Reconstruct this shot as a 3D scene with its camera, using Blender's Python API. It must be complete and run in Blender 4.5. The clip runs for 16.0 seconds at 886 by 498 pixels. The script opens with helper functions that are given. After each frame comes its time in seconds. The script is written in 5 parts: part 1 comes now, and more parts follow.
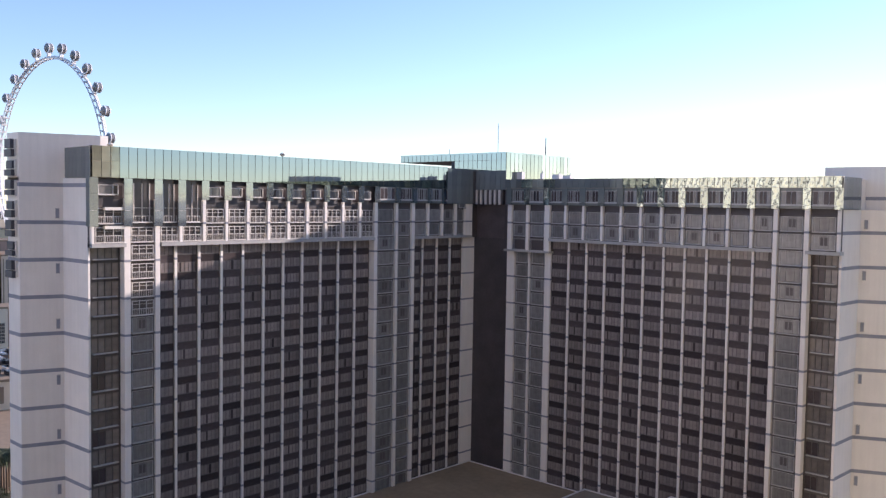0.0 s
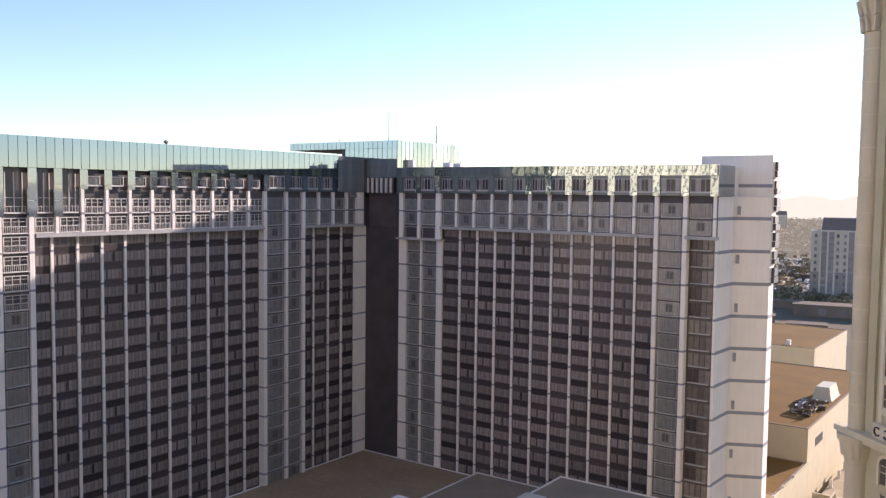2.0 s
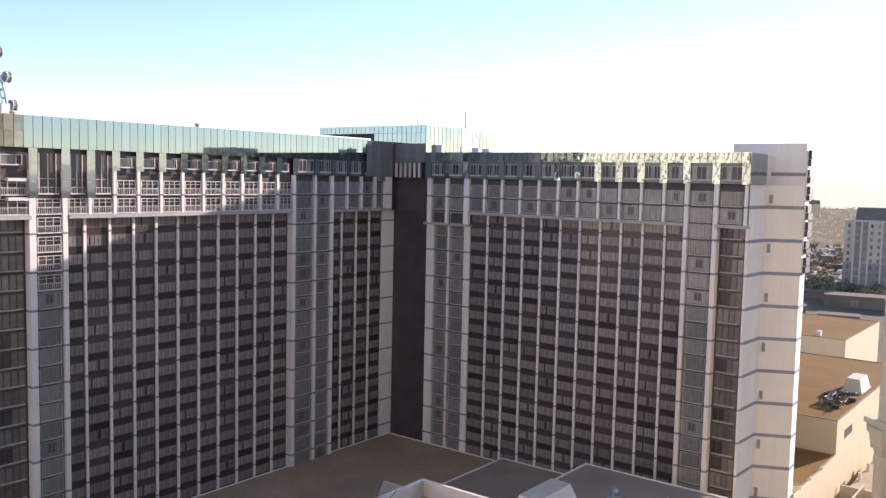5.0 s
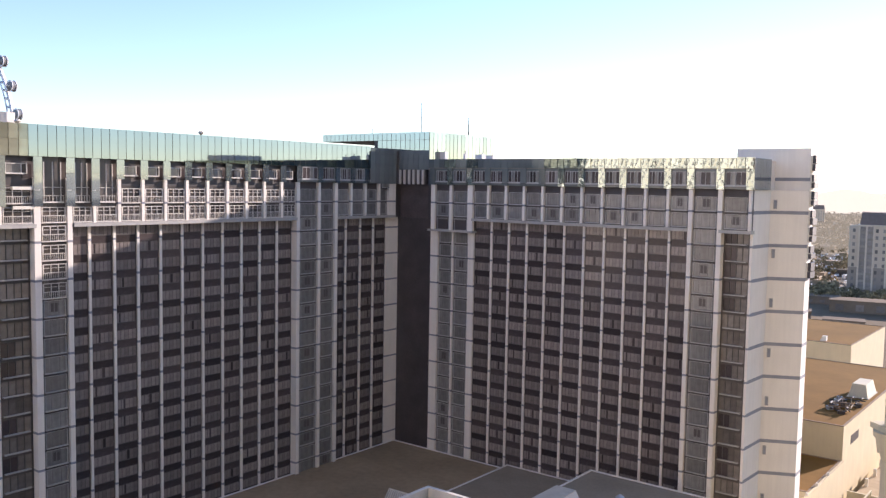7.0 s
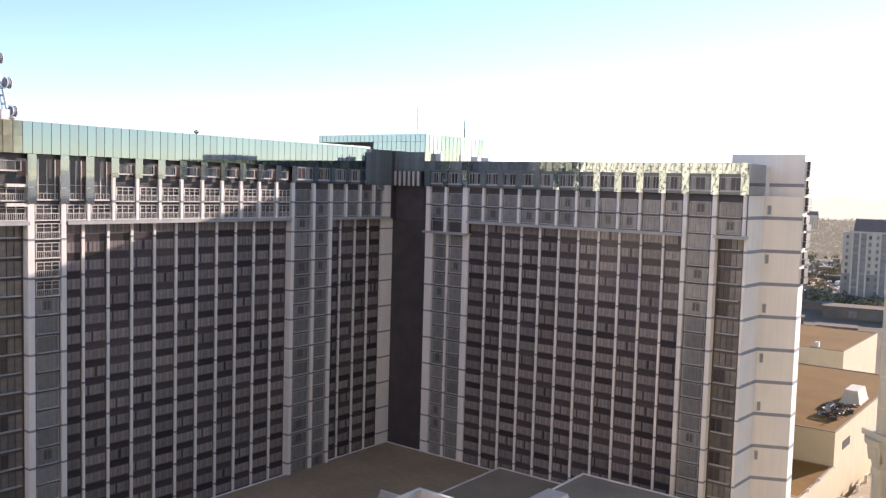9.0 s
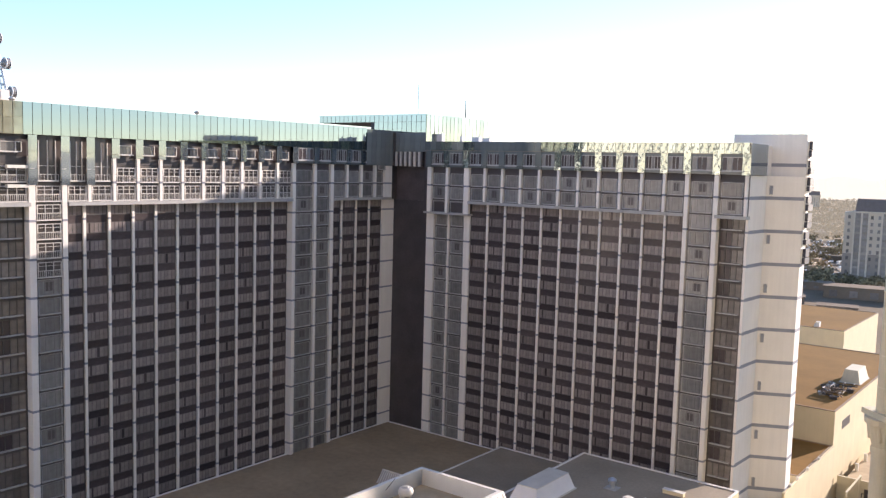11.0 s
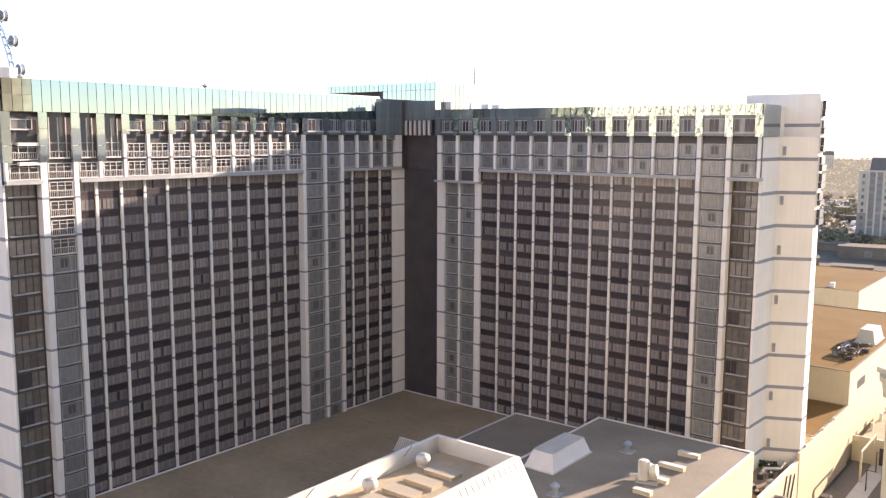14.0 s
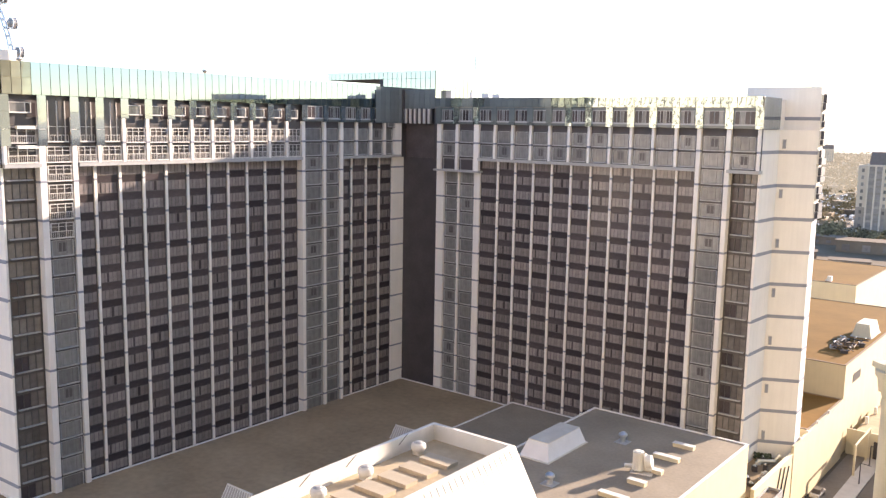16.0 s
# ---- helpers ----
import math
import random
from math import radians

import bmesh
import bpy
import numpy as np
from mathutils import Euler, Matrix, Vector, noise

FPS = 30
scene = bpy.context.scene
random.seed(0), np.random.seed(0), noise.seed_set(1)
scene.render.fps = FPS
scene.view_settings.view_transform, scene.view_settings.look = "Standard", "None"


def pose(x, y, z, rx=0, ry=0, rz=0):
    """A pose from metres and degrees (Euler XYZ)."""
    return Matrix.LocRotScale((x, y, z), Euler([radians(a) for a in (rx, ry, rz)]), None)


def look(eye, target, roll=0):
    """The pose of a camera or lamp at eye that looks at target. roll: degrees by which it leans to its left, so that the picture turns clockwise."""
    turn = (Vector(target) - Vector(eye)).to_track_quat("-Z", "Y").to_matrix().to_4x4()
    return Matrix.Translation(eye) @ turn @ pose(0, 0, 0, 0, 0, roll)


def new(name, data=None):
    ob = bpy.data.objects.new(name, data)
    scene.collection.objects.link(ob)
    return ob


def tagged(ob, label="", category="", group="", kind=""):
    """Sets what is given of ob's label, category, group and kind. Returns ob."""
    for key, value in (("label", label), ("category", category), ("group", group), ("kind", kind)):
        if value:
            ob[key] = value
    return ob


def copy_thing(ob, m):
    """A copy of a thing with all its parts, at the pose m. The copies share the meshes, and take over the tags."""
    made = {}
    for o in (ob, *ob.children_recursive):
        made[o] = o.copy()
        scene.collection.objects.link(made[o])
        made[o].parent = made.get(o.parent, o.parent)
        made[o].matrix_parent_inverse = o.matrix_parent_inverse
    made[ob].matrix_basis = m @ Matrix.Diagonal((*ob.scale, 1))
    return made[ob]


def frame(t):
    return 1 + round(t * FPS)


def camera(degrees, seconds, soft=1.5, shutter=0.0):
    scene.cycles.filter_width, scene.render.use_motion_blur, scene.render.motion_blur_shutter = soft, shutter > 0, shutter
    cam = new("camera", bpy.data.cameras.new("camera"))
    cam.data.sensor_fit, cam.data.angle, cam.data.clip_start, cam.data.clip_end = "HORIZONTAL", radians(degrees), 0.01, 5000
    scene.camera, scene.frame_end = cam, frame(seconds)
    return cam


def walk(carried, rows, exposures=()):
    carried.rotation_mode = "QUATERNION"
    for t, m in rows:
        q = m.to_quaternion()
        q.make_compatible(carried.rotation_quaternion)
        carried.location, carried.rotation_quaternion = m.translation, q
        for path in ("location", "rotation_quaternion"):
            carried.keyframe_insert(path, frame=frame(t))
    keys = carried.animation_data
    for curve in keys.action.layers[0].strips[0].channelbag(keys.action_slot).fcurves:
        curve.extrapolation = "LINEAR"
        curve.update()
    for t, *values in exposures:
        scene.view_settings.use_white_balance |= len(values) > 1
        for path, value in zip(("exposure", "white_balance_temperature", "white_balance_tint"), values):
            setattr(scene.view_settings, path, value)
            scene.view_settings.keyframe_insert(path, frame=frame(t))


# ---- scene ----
# ---- camera and its walk ----
EYE = Vector((121.15, -138.72, 70.0))
TURN = 38.30


def aim(yaw, pitch, roll):
    y, p = radians(yaw + TURN), radians(pitch)
    way = Vector((-math.sin(y) * math.cos(p), math.cos(y) * math.cos(p), math.sin(p)))
    return look(EYE, EYE + way * 100, roll)


cam = camera(54.37, 16.0, soft=1.35)
ROWS = [
    (0.0, 4.77, -3.01, 0.88), (0.1, 6.07, -3.18, 0.79), (0.2, 7.13, -3.30, 0.71), (0.3, 8.11, -3.49, 0.62),
    (0.4, 8.86, -3.57, 0.53), (0.5, 9.28, -3.68, 0.45), (0.6, 9.40, -3.74, 0.35), (0.7, 8.80, -3.76, 0.25),
    (0.8, 8.02, -3.82, 0.15), (0.9, 6.45, -3.77, 0.05), (1.0, 5.83, -3.38, -0.05), (1.1, 5.29, -3.02, -0.01),
    (1.2, 4.64, -2.69, 0.04), (1.3, 4.15, -2.58, 0.08), (1.4, 3.16, -2.72, 0.13), (1.5, 0.98, -2.96, 0.17),
    (1.6, -0.85, -3.23, 0.27), (1.7, -1.39, -3.37, 0.37), (1.8, -1.66, -3.51, 0.46), (1.9, -2.00, -3.58, 0.56),
    (2.0, -2.42, -3.69, 0.66), (2.2, -3.02, -3.81, 0.87), (2.5, -4.00, -4.01, 1.18), (2.7, -4.40, -4.19, 1.25),
    (3.0, -4.77, -4.33, 1.35), (3.2, -4.42, -4.51, 1.44), (3.5, -3.69, -4.59, 1.57), (3.7, -3.35, -4.67, 1.55),
    (4.0, -2.74, -4.68, 1.52), (4.2, -2.14, -4.71, 1.49), (4.5, -1.31, -4.71, 1.45), (4.7, -0.82, -4.79, 1.41),
    (6.8, -0.22, -4.37, 1.02), (7.0, -0.33, -4.26, 0.98), (7.2, -0.33, -4.25, 1.04), (7.5, -0.45, -4.09, 1.11),
    (8.0, -0.54, -4.01, 1.28), (8.2, -0.54, -4.01, 1.35), (8.5, -0.61, -4.01, 1.44), (9.0, -0.69, -4.12, 1.63),
    (9.2, -0.61, -4.17, 1.71), (9.5, -0.74, -4.36, 1.83), (10.0, -0.64, -4.84, 1.91), (10.2, -0.45, -5.04, 1.84),
    (12.3, -1.00, -5.71, 1.10), (12.5, 0.15, -5.77, 1.03), (12.7, 0.77, -6.08, 1.03), (13.0, 1.13, -6.40, 1.02),
    (13.2, 1.31, -6.76, 0.91), (13.5, 1.01, -7.00, 0.74), (13.7, 0.56, -7.25, 0.54), (14.0, 0.12, -7.51, 0.24),
    (14.2, -0.31, -7.86, 0.28), (14.5, -0.49, -8.09, 0.33), (15.0, -0.69, -8.42, 0.51), (15.5, -0.45, -8.40, 0.85),
    (16.0, -0.00, -8.25, 1.00)]
EXPOSURES = [(0.0, 0.92, 6300, 26), (0.5, 1.04, 6360, 26), (1.0, 1.12, 6440, 27), (2.0, 1.01, 6500, 26), (3.0, 1.09, 6560, 26), (4.7, 1.14, 6580, 26), (8.0, 1.15, 6590, 24), (10.0, 1.22, 6640, 22), (12.5, 1.42, 6830, 21), (14.0, 1.7, 7040, 22), (16.0, 1.84, 7130, 21)]
walk(cam, [(t, aim(y, p, r)) for t, y, p, r in ROWS], EXPOSURES)

# ---- world and sun ----
SUN_AZ, SUN_EL = 16.0, 13.6          # from +Y towards +X, above the horizon
world = bpy.data.worlds.new("sky")
scene.world = world
world.use_nodes = True
wn = world.node_tree.nodes
sky = wn.new("ShaderNodeTexSky")
sky.sky_type, sky.sun_disc = "NISHITA", False
sky.sun_elevation, sky.sun_rotation = radians(SUN_EL), radians(SUN_AZ)
sky.air_density, sky.dust_density, sky.ozone_density, sky.altitude = 0.95, 0.06, 2.5, 600
wn["Background"].inputs["Strength"].default_value = 0.138
world.node_tree.links.new(sky.outputs["Color"], wn["Background"].inputs["Color"])
sun = new("sun", bpy.data.lights.new("sun", "SUN"))
sun.data.energy, sun.data.angle, sun.data.color = 5.0, radians(0.6), (1.0, 0.905, 0.765)
sd = Vector((math.sin(radians(SUN_AZ)) * math.cos(radians(SUN_EL)), math.cos(radians(SUN_AZ)) * math.cos(radians(SUN_EL)), math.sin(radians(SUN_EL))))
sun.matrix_world = look(sd * 400, (0, 0, 0))


# ---- materials ----
def mat(name, col, rough=0.6, metal=0.0, vary=0.12, scale=0.6, fine=6.0, bump=0.0, rand=0.0, island=0.0, spec=0.5, streak=0.0):
    """Base colour with two scales of noise, optional tone per object or per island, vertical streaks and fine relief."""
    m = bpy.data.materials.new(name)
    m.use_nodes = True
    nt = m.node_tree
    b = nt.nodes["Principled BSDF"]
    b.inputs["Roughness"].default_value = rough
    b.inputs["Metallic"].default_value = metal
    b.inputs["Specular IOR Level"].default_value = spec
    co = nt.nodes.new("ShaderNodeTexCoord")

    def value(node_out, lo, hi):
        r = nt.nodes.new("ShaderNodeMapRange")
        r.inputs["To Min"].default_value, r.inputs["To Max"].default_value = lo, hi
        nt.links.new(node_out, r.inputs["Value"])
        return r.outputs["Result"]

    def times(a, c):
        n = nt.nodes.new("ShaderNodeMath")
        n.operation = "MULTIPLY"
        nt.links.new(a, n.inputs[0])
        nt.links.new(c, n.inputs[1])
        return n.outputs[0]

    def tex(s, detail=4.0, stretch=None):
        n = nt.nodes.new("ShaderNodeTexNoise")
        n.inputs["Scale"].default_value, n.inputs["Detail"].default_value = s, detail
        if stretch:
            mp = nt.nodes.new("ShaderNodeMapping")
            mp.inputs["Scale"].default_value = stretch
            nt.links.new(co.outputs["Object"], mp.inputs["Vector"])
            nt.links.new(mp.outputs["Vector"], n.inputs["Vector"])
        else:
            nt.links.new(co.outputs["Object"], n.inputs["Vector"])
        return n.outputs["Fac"]

    f = value(tex(scale), 1 - vary * 2, 1 + vary * 2)
    f = times(f, value(tex(fine), 1 - vary, 1 + vary))
    if streak:
        f = times(f, value(tex(1.0, 3.0, (1.6, 1.6, 0.06)), 1 - 2 * streak, 1 + 2 * streak))
    if rand:
        o = nt.nodes.new("ShaderNodeObjectInfo")
        f = times(f, value(o.outputs["Random"], 1 - rand, 1 + rand))
    if island:
        g = nt.nodes.new("ShaderNodeNewGeometry")
        f = times(f, value(g.outputs["Random Per Island"], 1 - island, 1 + island))
    mx = nt.nodes.new("ShaderNodeMix")
    mx.data_type, mx.blend_type = "RGBA", "MULTIPLY"
    mx.inputs["Factor"].default_value = 1.0
    mx.inputs["A"].default_value = (*col, 1)
    nt.links.new(f, mx.inputs["B"])
    nt.links.new(mx.outputs["Result"], b.inputs["Base Color"])
    if bump:
        bp = nt.nodes.new("ShaderNodeBump")
        bp.inputs["Strength"].default_value, bp.inputs["Distance"].default_value = bump, 0.05
        nt.links.new(tex(fine * 2), bp.inputs["Height"])
        nt.links.new(bp.outputs["Normal"], b.inputs["Normal"])
    return m


def wavy(m, scale, strength, dist=0.02, tall=1.0):
    """Slow waves in a glass pane, as in heat-strengthened sheets."""
    nt = m.node_tree
    co, n, bp = nt.nodes.new("ShaderNodeTexCoord"), nt.nodes.new("ShaderNodeTexNoise"), nt.nodes.new("ShaderNodeBump")
    n.inputs["Scale"].default_value, n.inputs["Detail"].default_value = scale, 1.0
    bp.inputs["Strength"].default_value, bp.inputs["Distance"].default_value = strength, dist
    mp = nt.nodes.new("ShaderNodeMapping")
    mp.inputs["Scale"].default_value = (1, 1, 1 / tall)
    nt.links.new(co.outputs["Object"], mp.inputs["Vector"])
    nt.links.new(mp.outputs["Vector"], n.inputs["Vector"])
    nt.links.new(n.outputs["Fac"], bp.inputs["Height"])
    nt.links.new(bp.outputs["Normal"], nt.nodes["Principled BSDF"].inputs["Normal"])
    return m


WHITE = mat("painted_concrete", (0.745, 0.705, 0.665), 0.75, vary=0.05, scale=0.25, streak=0.04, bump=0.1)
BAND = mat("blue_grey_band", (0.24, 0.25, 0.295), 0.7, vary=0.1)
SPANDREL = wavy(mat("bronze_spandrel", (0.064, 0.052, 0.054), 0.14, vary=0.25, rand=0.35, scale=0.5, fine=3.0, spec=0.3), 0.9, 0.3)
PANE = wavy(mat("bronze_window_pane", (0.205, 0.178, 0.171), 0.07, vary=0.2, rand=0.24, island=0.2, scale=1.2, spec=0.5), 0.9, 0.4)
MULLION = mat("dark_bronze_frame", (0.062, 0.053, 0.053), 0.45, vary=0.1)
# colour streaks stand for curtain folds and for rippled reflections
GREYPANE = wavy(mat("grey_window_pane", (0.188, 0.184, 0.180), 0.08, vary=0.18, rand=0.22, island=0.16, streak=0.3, scale=0.9, spec=0.55), 0.9, 0.5, 0.03, 2.5)
# near tower's band, colour lifted to stand for the strong sun on it
NEARBAND = mat("sun_paled_band", (0.46, 0.46, 0.49), 0.7, vary=0.06)
PALEBAND = mat("pale_band", (0.64, 0.63, 0.65), 0.7, vary=0.06)
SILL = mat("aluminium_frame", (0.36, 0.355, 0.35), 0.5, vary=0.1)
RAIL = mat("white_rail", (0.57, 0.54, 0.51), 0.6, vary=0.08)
DARK = mat("dark_core_wall", (0.06, 0.05, 0.052), 0.6, vary=0.2, scale=0.3, fine=2.0)
STRIP = mat("brown_black_panel", (0.082, 0.066, 0.069), 0.5, vary=0.28, scale=0.3, fine=2.5)
CROWN = wavy(mat("green_mirror_glass", (0.270, 0.314, 0.334), 0.03, metal=1.0, vary=0.02, rand=0.05), 0.35, 0.08)
CROWNR = wavy(mat("rippled_mirror_glass", (0.42, 0.50, 0.46), 0.03, metal=0.85, vary=0.02, rand=0.2), 0.6, 0.45, 0.03, 0.9)
CROWNS = wavy(mat("hanging_strip_glass", (0.280, 0.328, 0.358), 0.04, metal=0.8, vary=0.03, rand=0.12), 0.35, 0.08)
# crown glass with the dark wing's reflection put into its colour
SLATE = wavy(mat("slate_reflection_glass", (0.185, 0.21, 0.212), 0.05, metal=0.35, vary=0.08, rand=0.25), 0.6, 0.5, 0.03, 2.0)
# near tower's crown glass, its pale reflection put into the colour
NEARGLASS = mat("pale_reflection_glass", (0.56, 0.56, 0.48), 0.2, vary=0.04, rand=0.06)
# dark reflections put into the colour of the crown glass
CROWND = wavy(mat("darkened_crown_glass", (0.145, 0.162, 0.162), 0.08, vary=0.1, rand=0.15), 0.5, 0.2)
# side toned apart from the front: bright sky reflection put into the colour
CROWNP = mat("penthouse_side_glass", (0.42, 0.44, 0.40), 0.05, metal=1.0, vary=0.03, rand=0.2)
ENDPANE = mat("grey_brown_pane", (0.135, 0.120, 0.110), 0.2, vary=0.2, rand=0.3, island=0.45, scale=1.2)
ENDFRAME = mat("brown_end_frame", (0.075, 0.065, 0.06), 0.5, vary=0.1)
ROOFT = mat("tan_gravel_roof", (0.235, 0.125, 0.036), 0.95, vary=0.12, scale=0.08, fine=0.7, bump=0.3, spec=0.1)
ROOFB = mat("brown_gravel_roof", (0.325, 0.243, 0.158), 0.95, vary=0.22, scale=0.07, fine=0.9, bump=0.3, spec=0.12)
ROOFG = mat("grey_membrane_roof", (0.285, 0.24, 0.188), 0.9, vary=0.18, scale=0.12, fine=2.2, bump=0.2, spec=0.2)
EDGE = mat("brown_roof_edge", (0.30, 0.225, 0.16), 0.8, vary=0.1, spec=0.15)
# olive reflections put into the colour of the crown glass
CROWNE = wavy(mat("olive_reflection_glass", (0.23, 0.24, 0.20), 0.05, metal=0.5, vary=0.15, scale=0.3, fine=1.0, rand=0.3), 0.6, 0.5)
POD = mat("silver_cabin_glass", (0.26, 0.25, 0.25), 0.2, vary=0.08, rand=0.15)
IVORY = mat("ivory_corner_stucco", (0.84, 0.73, 0.54), 0.8, vary=0.04, streak=0.03)
SAND = mat("sand_stucco", (0.78, 0.66, 0.50), 0.85, vary=0.05, scale=0.1, spec=0.2)
CREAM = mat("cream_stucco", (0.64, 0.54, 0.365), 0.85, vary=0.05, scale=0.3, bump=0.15, streak=0.03, spec=0.2)
METAL = mat("galvanised_metal", (0.62, 0.62, 0.62), 0.3, metal=0.9, vary=0.1)
UNIT = mat("roof_unit_metal", (0.55, 0.52, 0.47), 0.6, vary=0.1)
GROUND = mat("desert_city_ground", (0.14, 0.12, 0.095), 0.95, vary=0.25, scale=0.01, fine=0.12, spec=0.1)
ASPHALT = mat("asphalt", (0.19, 0.168, 0.142), 0.9, vary=0.15, scale=0.1, fine=1.5, spec=0.15)
STONE = mat("beige_stone", (0.59, 0.53, 0.395), 0.8, vary=0.06, scale=0.4, bump=0.2, streak=0.04, spec=0.25)
PTRIM = mat("cream_stone_trim", (0.64, 0.585, 0.455), 0.8, vary=0.06, streak=0.05, spec=0.25)
ROOFH = mat("pale_gravel_roof", (0.44, 0.35, 0.24), 0.95, vary=0.16, scale=0.15, fine=1.2, bump=0.3, spec=0.15)
CURB = mat("tan_painted_metal", (0.44, 0.36, 0.26), 0.7, vary=0.1)
STONEG = mat("olive_beige_wall", (0.47, 0.43, 0.295), 0.85, vary=0.06, scale=0.4, bump=0.2, spec=0.25)
HOTELW = mat("bounce_cream_stucco", (0.66, 0.60, 0.48), 0.85, vary=0.05, scale=0.1, spec=0.2)
PARISPANE = mat("dark_violet_pane", (0.088, 0.073, 0.068), 0.28, vary=0.2, rand=0.5)
TRIM = mat("white_trim", (0.66, 0.63, 0.58), 0.7, vary=0.06)
STEEL = mat("white_steel", (0.72, 0.72, 0.74), 0.45, vary=0.05)
LETTER = mat("dark_sign_face", (0.05, 0.05, 0.065), 0.5)
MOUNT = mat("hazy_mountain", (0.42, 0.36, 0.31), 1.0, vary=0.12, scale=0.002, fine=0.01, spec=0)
glow = MOUNT.node_tree.nodes["Principled BSDF"]      # evening haze put into the far backdrop as a glow
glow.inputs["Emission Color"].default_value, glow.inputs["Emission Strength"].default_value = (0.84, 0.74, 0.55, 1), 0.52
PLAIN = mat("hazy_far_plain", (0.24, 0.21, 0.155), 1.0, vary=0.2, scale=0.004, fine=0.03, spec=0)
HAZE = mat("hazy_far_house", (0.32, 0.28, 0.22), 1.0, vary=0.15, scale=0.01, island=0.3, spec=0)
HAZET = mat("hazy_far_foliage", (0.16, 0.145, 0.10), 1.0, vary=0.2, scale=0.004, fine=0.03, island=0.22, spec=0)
for m, e in ((PLAIN, 0.14), (HAZE, 0.13), (HAZET, 0.14)):        # the same evening haze, put in as a weaker glow
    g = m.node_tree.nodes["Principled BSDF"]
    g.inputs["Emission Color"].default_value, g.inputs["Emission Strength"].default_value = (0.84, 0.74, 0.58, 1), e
# leaf colour paled and warmed to stand for the evening haze
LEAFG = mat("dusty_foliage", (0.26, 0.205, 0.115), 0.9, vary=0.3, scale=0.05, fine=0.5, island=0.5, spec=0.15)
LEAF = mat("foliage", (0.055, 0.07, 0.035), 0.8, vary=0.3, scale=0.3, fine=2.0, island=0.5)
LOWR = mat("grey_purple_roof", (0.23, 0.172, 0.125), 0.9, vary=0.15, scale=0.05, fine=0.5, spec=0.1)
BARK = mat("bark", (0.14, 0.10, 0.07), 0.9)


# ---- building helpers ----
def box(bm, x0, x1, y0, y1, z0, z1, mi=0):
    vs = [bm.verts.new((x, y, z)) for x in sorted((x0, x1)) for y in sorted((y0, y1)) for z in sorted((z0, z1))]
    for q in ((0, 1, 3, 2), (4, 6, 7, 5), (0, 4, 5, 1), (2, 3, 7, 6), (0, 2, 6, 4), (1, 5, 7, 3)):
        bm.faces.new([vs[i] for i in q]).material_index = mi


def prism(bm, pts, z0, z1, mi=0, top=None):
    """An upright prism over a ring of (x, y), counter-clockwise; top: another ring for the upper end."""
    a = [bm.verts.new((x, y, z0)) for x, y in pts]
    b = [bm.verts.new((x, y, z1)) for x, y in (top or pts)]
    n = len(pts)
    for i in range(n):
        bm.faces.new((a[i], a[(i + 1) % n], b[(i + 1) % n], b[i])).material_index = mi
    bm.faces.new(b).material_index = mi
    bm.faces.new(a[::-1]).material_index = mi


def cyl(bm, cx, cy, z0, z1, r0, r1=None, n=12, mi=0):
    r1 = r0 if r1 is None else r1
    ring = lambda r: [(cx + r * math.cos(2 * math.pi * i / n), cy + r * math.sin(2 * math.pi * i / n)) for i in range(n)]
    prism(bm, ring(r0), z0, z1, mi, ring(r1))


def mesh(name, bm, *mats, smooth=False):
    bmesh.ops.recalc_face_normals(bm, faces=bm.faces)
    me = bpy.data.meshes.new(name)
    bm.to_mesh(me)
    bm.free()
    for m in mats:
        me.materials.append(m)
    if smooth:
        for p in me.polygons:
            p.use_smooth = True
    return me


def thing(name, label, category, group="", kind="", at=(0, 0, 0), turn=0):
    ob = new(name)
    ob.matrix_world = pose(*at, 0, 0, turn)
    return tagged(ob, label, category, group, kind)


def part(name, bm, material, parent, label="", at=None, turn=0, kind="", smooth=False):
    mats = material if isinstance(material, (list, tuple)) else (material,)
    ob = new(name, mesh(name, bm, *mats, smooth=smooth) if isinstance(bm, bmesh.types.BMesh) else bm)
    ob.parent = parent
    if at is not None:
        ob.matrix_local = pose(*at, 0, 0, turn)
    return tagged(ob, label, kind=kind)


def solid(name, bm, material, label, category, group="", kind="", smooth=False):
    mats = material if isinstance(material, (list, tuple)) else (material,)
    return tagged(new(name, mesh(name, bm, *mats, smooth=smooth)), label, category, group, kind)


def clump(bm, x, y, z, r, n, rng):
    for i in range(n):
        a, b, q = rng.uniform(0, 6.283), rng.uniform(-0.6, 1.2), r * rng.uniform(0.3, 1.0)
        cx, cy, cz = x + q * math.cos(a) * math.cos(b), y + q * math.sin(a) * math.cos(b), z + 0.8 * q * math.sin(b)
        s = r * rng.uniform(0.16, 0.34)
        v = [bm.verts.new((cx + s * rng.uniform(-1, 1), cy + s * rng.uniform(-1, 1), cz + s * rng.uniform(-1, 1))) for _ in range(4)]
        for f in ((0, 1, 2), (0, 2, 3), (0, 3, 1), (1, 3, 2)):
            bm.faces.new([v[j] for j in f])


B = bmesh.new
GZ = 4.5                      # street level

# ---- ground ----
bm = B()
prism(bm, [(4700 * math.cos(a * math.pi / 36), 4700 * math.sin(a * math.pi / 36)) for a in range(72)], GZ - 1, GZ)
solid("ground", bm, GROUND, "dusty tan city ground reaching the horizon", "ground", kind="structure")

# ---- the two hotel wings ----
ZB, FL = 16.87, 2.75           # lowest band, storey height
ROOF1, LEDGE = 14.6, 62.95


